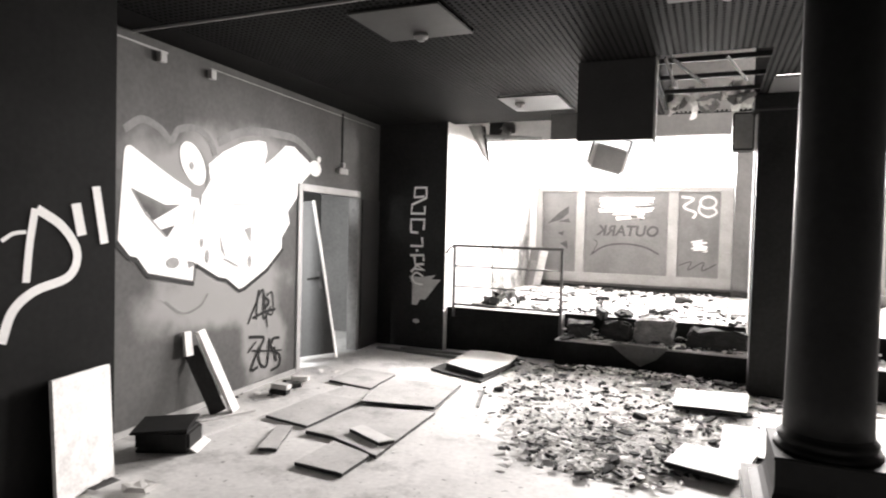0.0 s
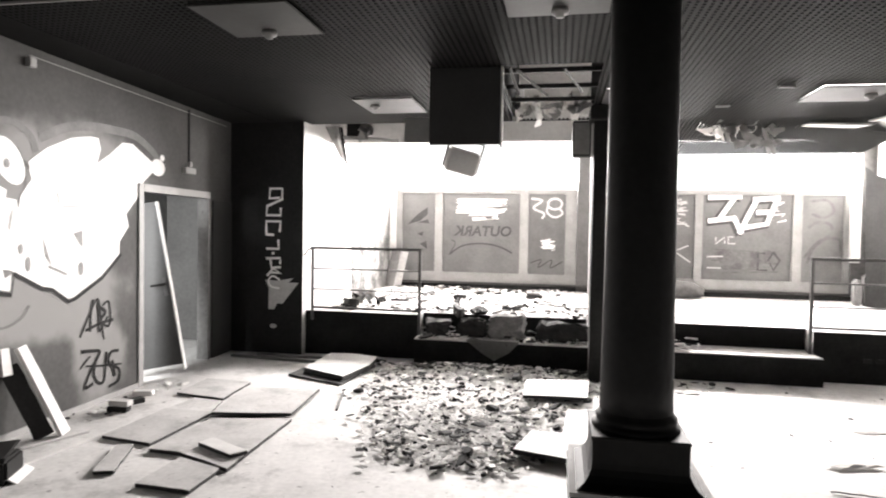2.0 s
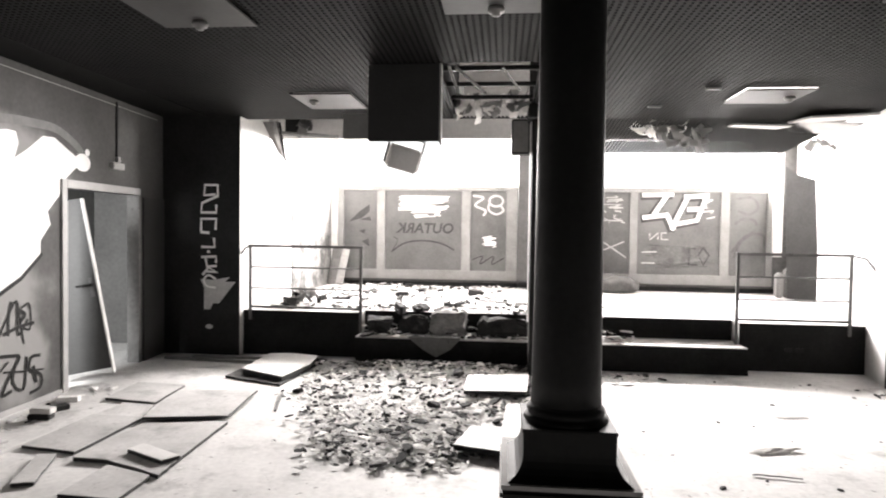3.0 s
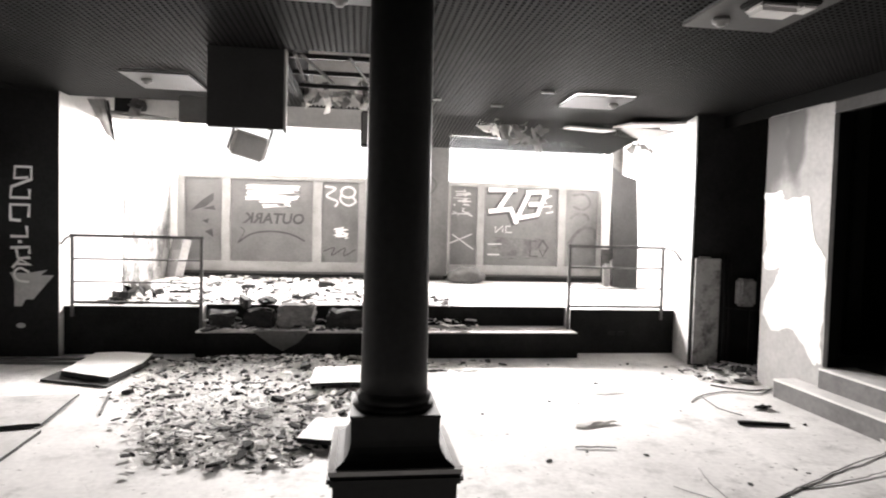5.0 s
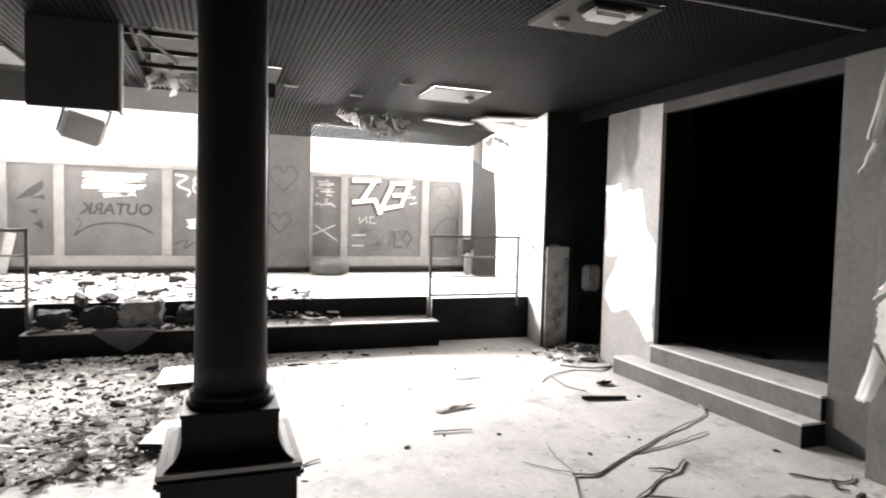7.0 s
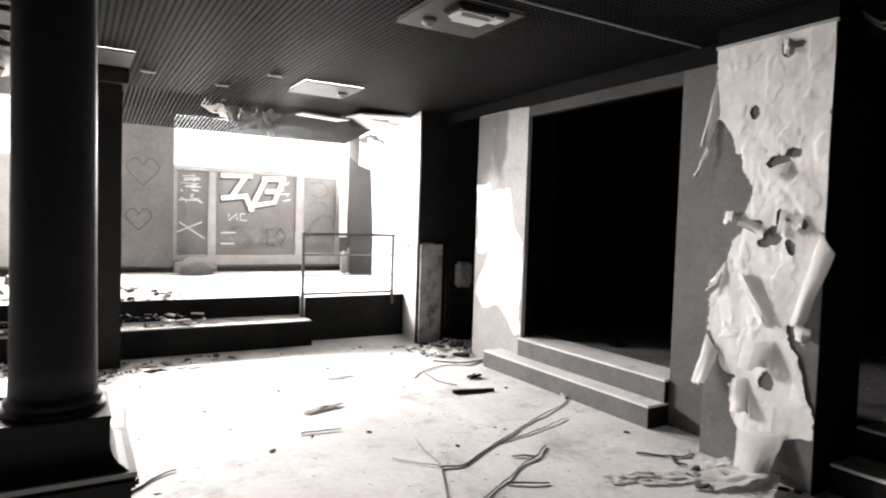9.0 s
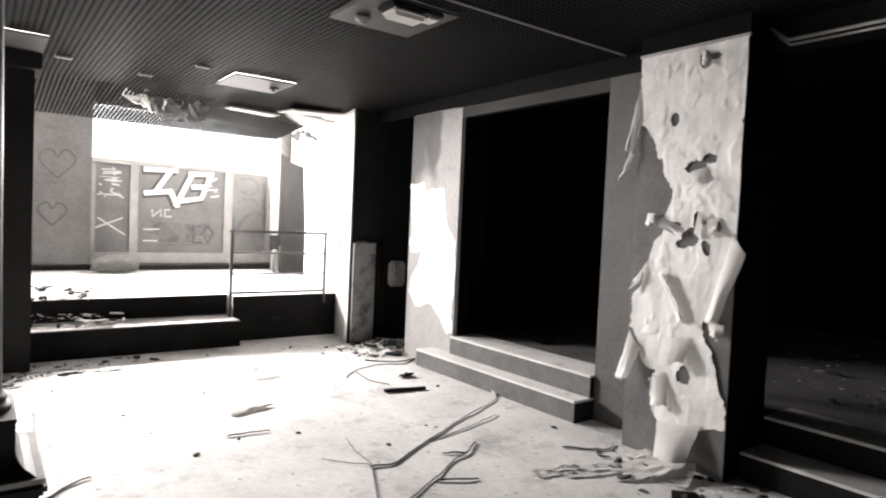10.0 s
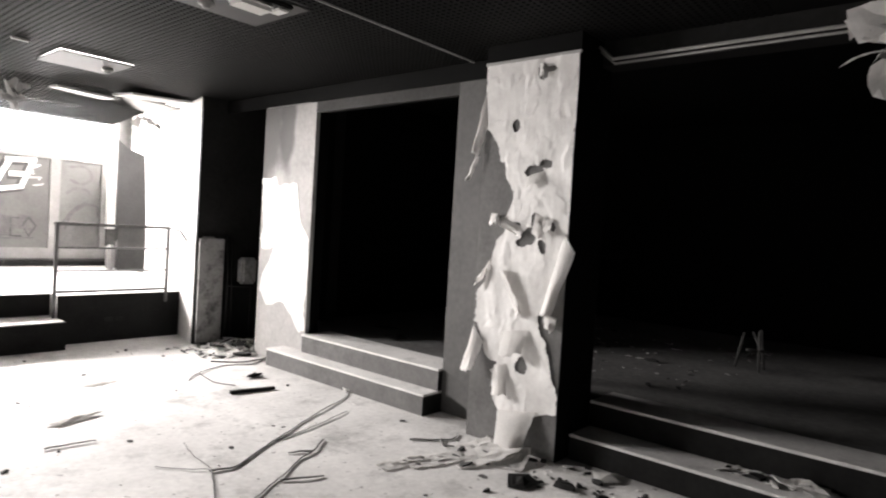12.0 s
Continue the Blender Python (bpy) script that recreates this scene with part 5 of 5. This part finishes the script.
for k, (x, y, z, a) in enumerate(((-3.36, 4.98, 0.0, 10), (-3.35, 4.99, 0.05, 4), (-3.4, 5.22, 0.0, 60), (-3.5, 5.5, 0, 20))):
    bm = bmesh.new()
    box(bm, -0.09, 0.09, -0.045, 0.045, 0, 0.048, bevel=0.006)
    bmesh.ops.transform(bm, matrix=pose(x, y, z, 0, 0, a), verts=bm.verts)
    tagged(finish("loose_brick", bm, RUBBLE if k % 2 else RUBBLE_DARK), "loose dusty brick lying near the wall", "brick", "bricks near the wall")


# ---- rubble ----
def chunk(seed, flat):
    """A broken slab with an uneven outline, or a lump where flat is large."""
    r = random.Random(seed)
    n = r.randint(5, 7)
    bm = bmesh.new()
    low, high = [], []
    long = r.uniform(0.25, 0.65)
    for k in range(n):
        a, d = 2 * math.pi * (k + r.uniform(-0.35, 0.35)) / n, r.uniform(0.6, 1.25)
        x, y = d * math.cos(a), d * long * math.sin(a)
        low.append(bm.verts.new((x, y, -flat * r.uniform(0.7, 1.1))))
        high.append(bm.verts.new((x * r.uniform(0.86, 1), y * r.uniform(0.86, 1), flat * r.uniform(0.8, 1.1))))
    bm.faces.new(low[::-1])
    top = bm.verts.new((r.uniform(-0.2, 0.2), r.uniform(-0.1, 0.1), flat * r.uniform(0.9, 1.2)))
    for k in range(n):
        bm.faces.new((high[k], high[(k + 1) % n], top))
        bm.faces.new((low[k], low[(k + 1) % n], high[(k + 1) % n], high[k]))
    bmesh.ops.recalc_face_normals(bm, faces=bm.faces)
    me = bpy.data.meshes.new("chunk")
    bm.to_mesh(me)
    bm.free()
    return me


SHAPES = []
for k in range(16):
    me = chunk(k, (0.34, 0.05, 0.11, 0.035)[k % 4])
    me.materials.append(RUBBLE_DARK if k in (0, 5, 6, 12, 14) else RUBBLE_GREY if k in (2, 9, 13) else RUBBLE)
    SHAPES.append(me)


def rubble(name, label, spot, height, near, rest, big, seed, base_z=0.0, mound=None, kinds=(1, 3, 5, 6, 7, 9, 10, 11, 14, 15)):
    """Pieces strewn where spot(r) puts them, over a low mound of given height; near are pieces of their own, the rest one joined part."""
    r = random.Random(seed)
    x, y = spot(r)
    heap = group_at(name, x, y, base_z, label, "rubble")
    if mound:
        x0, x1, y0, y1 = mound
        bm = bmesh.new()
        n = 40
        vs = [[bm.verts.new((x0 + (x1 - x0) * i / n, y0 + (y1 - y0) * j / n, base_z - 0.025 + height(x0 + (x1 - x0) * i / n, y0 + (y1 - y0) * j / n) * (1 + 0.5 * noise.noise((i * 0.6, j * 0.6, seed))))) for j in range(n + 1)] for i in range(n + 1)]
        for i in range(n):
            for j in range(n):
                bm.faces.new((vs[i][j], vs[i + 1][j], vs[i + 1][j + 1], vs[i][j + 1]))
        tagged(part("mound", bm, RUBBLE, heap), "", "", "", "stuff")
    for k in range(near):
        x, y = spot(r)
        s = big * (0.3 + 0.7 * r.random() ** 3)
        ob = new("chunk", SHAPES[r.choice(kinds)])
        ob.matrix_world = pose(x, y, base_z + height(x, y) * 0.9 + s * 0.12, r.gauss(0, 8), r.gauss(0, 8), r.uniform(0, 360)) @ Matrix.Diagonal((s, s, s, 1))
        ob.parent = heap
        ob.matrix_parent_inverse = Matrix.Translation(heap.location).inverted()
    for title, picks in () if not rest else (("crumbled_plaster", (1, 3, 5, 7, 9, 10, 11, 13, 14, 15)), ("crumbled_brick", (0, 4, 6, 8, 12))):
        vs, fs = [], []
        for k in range(int(rest * (0.88 if title == "crumbled_plaster" else 0.12))):
            me = SHAPES[r.choice(picks)]
            x, y = spot(r)
            s = big * (0.08 + 0.3 * r.random() ** 3)
            m = pose(x, y, base_z + height(x, y) * 0.95 + s * 0.12, r.gauss(0, 11), r.gauss(0, 11), r.uniform(0, 360)) @ Matrix.Diagonal((s, s, s, 1))
            o = len(vs)
            vs += [m @ v.co for v in me.vertices]
            fs += [tuple(o + i for i in p.vertices) for p in me.polygons]
        me = bpy.data.meshes.new(title)
        me.from_pydata(vs, [], fs)
        me.materials.append(RUBBLE if title == "crumbled_plaster" else RUBBLE_DARK)
        ob = tagged(new(title, me), "", "", "", "stuff")
        ob.parent = heap
        ob.matrix_parent_inverse = Matrix.Translation(heap.location).inverted()
    return heap


def floor_spot(r):
    while True:
        x, y = r.uniform(-1.95, 1.1), 4.1 + 3.35 * r.random() ** 1.1
        left = -0.75 - 0.45 * (y - 4.3) if y < 6.2 else -1.65
        right = 0.3 + 0.1 * (y - 4.2) if y < 5.2 else 0.75
        edge = 0.15 * noise.noise((x * 2, y * 2, 0)) + r.gauss(0, 0.1)
        if left + edge < x < right + edge + (0.3 if y > 6.6 else 0) and y > 4.25 + edge + 0.35 * abs(x + 0.25):
            return x, y


def floor_height(x, y):
    a = max(0, 1 - ((x + 0.35) / 1.05) ** 2) * max(0, 1 - ((y - 5.5) / 1.5) ** 2)
    b = max(0, 1 - ((x + 0.3) / 1.3) ** 2) * max(0, 1 - ((y - 7.3) / 0.8) ** 2)
    return 0.05 * a + 0.09 * b


rubble("rubble_heap", "wide heap of broken plaster and dark brick on the floor", floor_spot, floor_height, 300, 9500, 0.11, 5, 0.0, (-1.5, 0.8, 4.0, 7.57))

rubble("brick_lumps", "dark broken brick lumps on top of the rubble heap", floor_spot, lambda x, y: floor_height(x, y) + 0.012, 44, 0, 0.1, 31, kinds=(0, 14, 6, 6))


def front_spot(r):
    return r.gauss(-0.35, 0.3), 4.95 + r.gauss(0, 0.3)


rubble("brick_crumbs", "dark brick crumbs thick at the front of the heap", front_spot, lambda x, y: floor_height(x, y) + 0.008, 70, 420, 0.07, 32, kinds=(5, 6, 14, 9, 5, 2))


rubble("step_foot_debris", "dark boards and broken brick along the foot of the step", lambda r: (r.uniform(-1.7, 0.8), r.gauss(7.36, 0.09)), lambda x, y: 0.05, 70, 120, 0.16, 33, kinds=(5, 6, 14, 5, 2, 9))


def platform_spot(r):
    y = 8.02 + 3.6 * r.random() ** 1.5
    return r.uniform(-2.7, 1.9 if y < 9.5 else 0.7), y


rubble("platform_rubble", "flat plaster pieces and papers strewn over the platform", platform_spot, lambda x, y: 0.02 + 0.05 * max(0, noise.noise((x * 1.7, y * 2.3, 5))), 290, 3200, 0.17, 6, 0.575, kinds=(0, 1, 2, 2, 3, 5, 6, 7, 9, 9, 11, 12, 13, 13, 15))
rubble("step_rubble", "broken plaster pieces lying on the long step", lambda r: (-1.2 + 3.3 * r.random() ** 1.3, r.uniform(7.63, 8.05)), lambda x, y: 0.02 + 0.28 * max(0, y - 7.72), 150, 420, 0.14, 7, 0.315)
rubble("scattered_debris", "small crumbs and stones strewn over the bare floor", lambda r: (r.uniform(-3.2, 4.6), r.uniform(2.2, 7.4)), lambda x, y: -0.004, 60, 380, 0.035, 8)
rubble("dark_crumbs", "dark crumbs and splinters strewn over the bare floor", lambda r: (r.uniform(0.8, 4.5), 2.3 + 5.0 * r.random()), lambda x, y: -0.004, 110, 0, 0.035, 18, kinds=(0, 6, 12, 9))
rubble("foot_debris", "dark broken pieces on the floor by the peeling pillar", lambda r: (r.gauss(4.45, 0.22), r.uniform(1.3, 2.7)), lambda x, y: 0.0, 60, 60, 0.08, 19, kinds=(0, 6, 9, 12, 2, 1))
rubble("niche_debris", "plaster pieces and rags heaped before the niche", lambda r: (r.uniform(4.3, 5.3), r.uniform(6.3, 7.1)), lambda x, y: 0.1 * max(0, 1 - abs(x - 4.95) / 0.5) * max(0, 1 - abs(y - 6.75) / 0.5), 110, 420, 0.14, 9)
rubble("wall_debris", "plaster crumbs along the foot of the graffiti wall", lambda r: (r.gauss(-3.5, 0.12), r.uniform(4.6, 6.0)), lambda x, y: 0.0, 30, 80, 0.09, 10)
rubble("side_step_debris", "plaster stones lying on the dark side steps", lambda r: (r.uniform(4.95, 5.18), r.uniform(0.3, 1.1)), lambda x, y: 0.0, 26, 60, 0.1, 11, 0.185)
rubble("side_room_debris", "dirty debris on the floor of the unlit room", lambda r: (r.uniform(6.0, 9.0), r.uniform(1.6, 4.2)), lambda x, y: 0.0, 40, 160, 0.1, 12, 0.378)
rubble("pillar_debris", "plaster pieces round the square pillar foot", lambda r: (r.gauss(1.3, 0.5), r.uniform(6.9, 7.5)), lambda x, y: 0.0, 90, 260, 0.12, 13)

# brick blocks set in the broken upper riser
for k, (x, w, h, dark) in enumerate(((-1.05, 0.3, 0.2, 1), (-0.6, 0.36, 0.23, 1), (-0.18, 0.42, 0.3, 0), (0.5, 0.6, 0.22, 1))):
    bm = bmesh.new()
    box(bm, -w / 2, w / 2, -0.12, 0.1, 0, h, bevel=0.02)
    bmesh.ops.subdivide_edges(bm, edges=[e for e in bm.edges if e.calc_length() > 0.08], cuts=4, use_grid_fill=True)
    for v in bm.verts:
        v.co += 0.03 * noise.noise(v.co * 19 + Vector((k, 2, 0))) * Vector((1, 1, 0.6)) + 0.05 * Vector((noise.noise(v.co * 7 + Vector((k, 0, 0))), noise.noise(v.co * 7 + Vector((0, k, 3))), noise.noise(v.co * 7 + Vector((5, 0, k)))))
        v.co.z = max(v.co.z, 0)
    bmesh.ops.transform(bm, matrix=pose(x, 7.87, 0.318, 0, 0, (8, -6, 4, -3)[k]), verts=bm.verts)
    tagged(finish("masonry_block", bm, RUBBLE_DARK if dark else RUBBLE_GREY), "broken masonry block lying on the step", "masonry", "blocks on the step")

# cloth hanging over the step, bag by the window
bm = bmesh.new()
a = [bm.verts.new(p) for p in ((-0.65, 7.572, 0.33), (-0.35, 7.56, 0.34), (0.0, 7.57, 0.335), (-0.12, 7.56, 0.2), (-0.3, 7.55, 0.1), (-0.45, 7.56, 0.18), (-0.1, 7.75, 0.345), (-0.6, 7.75, 0.345))]
for f in ((0, 1, 4, 5), (1, 2, 3, 4), (0, 7, 6, 2, 1)):
    bm.faces.new([a[k] for k in f])
bmesh.ops.solidify(bm, geom=list(bm.faces), thickness=0.004)
tagged(finish("rag", bm, GREY_WALL), "grey rag hanging over the step edge", "rag")
bm = bmesh.new()
bmesh.ops.create_icosphere(bm, subdivisions=3, radius=1)
for v in bm.verts:
    v.co *= 1 + 0.25 * noise.noise(v.co * 2.2) + 0.08 * noise.noise(v.co * 6)
    v.co.z = max(v.co.z, -0.55)
bmesh.ops.transform(bm, matrix=pose(2.52, 11.3, 0.69) @ Matrix.Diagonal((0.34, 0.22, 0.18, 1)), verts=bm.verts)
tagged(finish("rubbish_bag", bm, DARK_GREY, True), "crumpled grey rubbish bag under the window", "bag")

# boards, pole and junk at the ends of the alcove
bm = bmesh.new()
edge = [(5.1, 0.6), (5.34, 0.6), (5.3, 2.5), (5.17, 2.6), (5.07, 2.76)]
front = [bm.verts.new((x, 10.8 - 2.2 * (x - 5.06) + 0.02 * z, z)) for x, z in edge]
bm.faces.new(front)
bmesh.ops.solidify(bm, geom=list(bm.faces), thickness=0.03)
tagged(finish("leaning_board", bm, DARK_WALL), "dark grey board leaning in the alcove corner", "board")
block("white_pole", WHITE_WALL, "white boxed pipe hanging by the window end", (-0.07, 0.07, -0.05, 0.05, 0, 2.75), bevel=0.01, kind="", category="pole", m=pose(5.34, 11.72, 1.24, 0, 0, 0))
for k, (x, w, h, mat) in enumerate(((5.12, 0.12, 0.42, GREY_WALL), (5.28, 0.16, 0.5, PLASTER_DARK), (5.45, 0.12, 0.4, RUBBLE_DARK), (5.6, 0.1, 0.34, WHITE_WALL))):
    block("loose_canister", mat, "upright dented container on the platform", (x - w / 2, x + w / 2, 11.0, 11.16, 0.575, 0.575 + h), bevel=0.03, kind="", category="container")
for x, w, h, t, mat in ((-2.74, 0.16, 0.75, 5, PLASTER_DARK), (-2.6, 0.14, 0.7, 9, WOOD), (-2.66, 0.2, 0.5, 3, GREY_WALL)):
    block("leaning_lath", mat, "grey board leaning beside the window", (-w / 2, w / 2, -0.012, 0.012, 0, h), bevel=0.003, kind="", category="board", m=pose(x, 11.6, 0.575, -14, t, 0))
crumple("crumpled_junk", BLACK, "dark crumpled metal and plastic lying in the platform debris", "junk", -2.3, 8.55, 0.68, 0.22, 0.1, 0.07, 23, 16)


# ---- roots, cables and small things on the floor ----
def branch(name, label, category, lines, material=TWIG):
    x, y = lines[0][0][0]
    b = group_at(name, x, y, 0, label, category)
    for points, r0, r1 in lines:
        pts = [Vector((p[0], p[1], 0.006 + 0.012 * abs(noise.noise((p[0] * 3, p[1] * 3, 0))))) for p in curve(points, 8)]
        pts = [p + Vector((0.012 * noise.noise(p * 14), 0.012 * noise.noise(p * 14 + Vector((9, 0, 0))), 0)) for p in pts]
        for p in pts:
            p.z = max(p.z, r0)
        bm = bmesh.new()
        tube(bm, pts, r0, 7, r1 / r0)
        part("limb", bm, material, b, smooth=True)
    return settle(b)


branch("dry_root", "long dry forked root lying on the dusty floor", "root", [
    ([(2.81, 3.5), (2.98, 3.47), (3.25, 3.62), (3.58, 3.79), (4.1, 4.05), (4.55, 4.25), (4.72, 4.42)], 0.0068, 0.0035), ([(3.4, 3.7), (3.75, 3.76), (4.29, 3.92)], 0.005, 0.003),
    ([(2.83, 3.5), (2.86, 3.8), (2.92, 4.06)], 0.0026, 0.0015), ([(2.82, 3.5), (2.7, 3.25), (2.58, 3.0)], 0.005, 0.004), ([(2.82, 3.52), (2.72, 3.62), (2.6, 3.78)], 0.003, 0.002)])
branch("dry_root", "short thick dry root lying on the dusty floor", "root", [
    ([(3.7, 3.5), (3.5, 3.36), (3.34, 3.3), (3.1, 3.15), (2.73, 2.94), (2.6, 2.8)], 0.0065, 0.0035), ([(3.5, 3.36), (3.42, 3.42), (3.36, 3.45)], 0.008, 0.004), ([(3.05, 3.1), (3.2, 3.02), (3.3, 2.98)], 0.007, 0.005)])
branch("loose_cable", "thin dark cable curled on the floor", "cable", [([(4.9, 6.05), (4.6, 5.85), (4.3, 5.95), (3.91, 5.77), (3.75, 5.6)], 0.006, 0.005), ([(3.95, 5.78), (3.9, 5.4), (3.99, 5.17)], 0.004, 0.004)], BLACK)
branch("loose_cable", "thin dark wire lying on the floor", "cable", [([(4.3, 6.2), (4.55, 6.0), (4.86, 6.01)], 0.008, 0.006)], BLACK)
branch("twig", "small dry twig lying on the floor", "twig", [([(2.2, 4.5), (2.4, 4.48), (2.5, 4.46)], 0.006, 0.004)])
branch("twig", "small dry twig lying on the floor", "twig", [([(1.0, 3.95), (1.2, 4.15), (1.3, 4.2)], 0.007, 0.004)])
branch("twig", "small dry twig lying near the wallpaper", "twig", [([(4.2, 3.1), (4.45, 2.9), (4.6, 2.95)], 0.007, 0.004), ([(4.4, 2.95), (4.3, 2.85), (4.35, 2.78)], 0.008, 0.005)])
lying("dark_bar", "short dark bar lying on the floor", "bar", BLACK, 4.02, 4.93, 0.42, 0.035, -11, 0.0, 0.03)
flat_scrap("scrap", "dark crumpled scrap on the floor", "scrap", BLACK, [(4.22, 5.36), (4.3, 5.46), (4.42, 5.44), (4.4, 5.34), (4.3, 5.32)], 0, 0.05, 4)
flat_scrap("scrap", "pale torn paper lying on the floor", "paper", PAPER, [(2.35, 5.0), (2.6, 5.12), (2.78, 5.05), (2.6, 4.98), (2.42, 4.92)], 0, 0.03, 5)
flat_scrap("scrap", "flat pale paper lying on the floor", "paper", PAPER, [(2.9, 5.95), (3.15, 6.05), (3.25, 5.95), (3.0, 5.88)], 0, 0.015, 6)
flat_scrap("scrap", "pale torn paper at the root end", "paper", PAPER, [(4.66, 4.4), (4.72, 4.5), (4.84, 4.46), (4.78, 4.36)], 0, 0.05, 9)
flat_scrap("scrap", "small dark crumpled scrap before the steps", "scrap", BLACK, [(4.05, 2.1), (4.2, 2.2), (4.3, 2.1), (4.25, 1.98), (4.1, 2.0)], 0, 0.05, 12)
flat_scrap("scrap", "pale paper lying before the steps", "paper", PAPER, [(4.55, 1.75), (4.7, 1.85), (4.8, 1.7), (4.68, 1.62)], 0, 0.03, 13)
flat_scrap("scrap", "pale paper lying on the step", "paper", PAPER, [(4.98, 0.5), (5.0, 0.75), (5.16, 0.72), (5.15, 0.52)], 0.187, 0.05, 14)
flat_scrap("scrap", "crushed dark can shape on the raised floor", "scrap", BLACK, [(5.5, 4.6), (5.55, 4.8), (5.75, 4.75), (5.7, 4.58)], 0.378, 0.05, 15)
flat_scrap("scrap", "dark scrap on the raised floor", "scrap", BLACK, [(5.9, 5.1), (5.9, 5.4), (6.1, 5.35), (6.1, 5.05)], 0.378, 0.04, 16)
frame_bits = group_at("broken_stool", 7.6, 1.6, 0.378, "broken stool frame standing in the unlit room", "stool")
for a, b in (((7.5, 1.5, 0.378), (7.52, 1.52, 0.78)), ((7.7, 1.5, 0.378), (7.66, 1.54, 0.78)), ((7.6, 1.75, 0.378), (7.6, 1.68, 0.74)), ((7.5, 1.5, 0.62), (7.7, 1.62, 0.74)), ((7.42, 1.6, 0.6), (7.7, 1.5, 0.56))):
    bm = bmesh.new()
    tube(bm, [a, b], 0.014, 7)
    part("stick", bm, DARK_WALL, frame_bits, smooth=True)
settle(frame_bits)
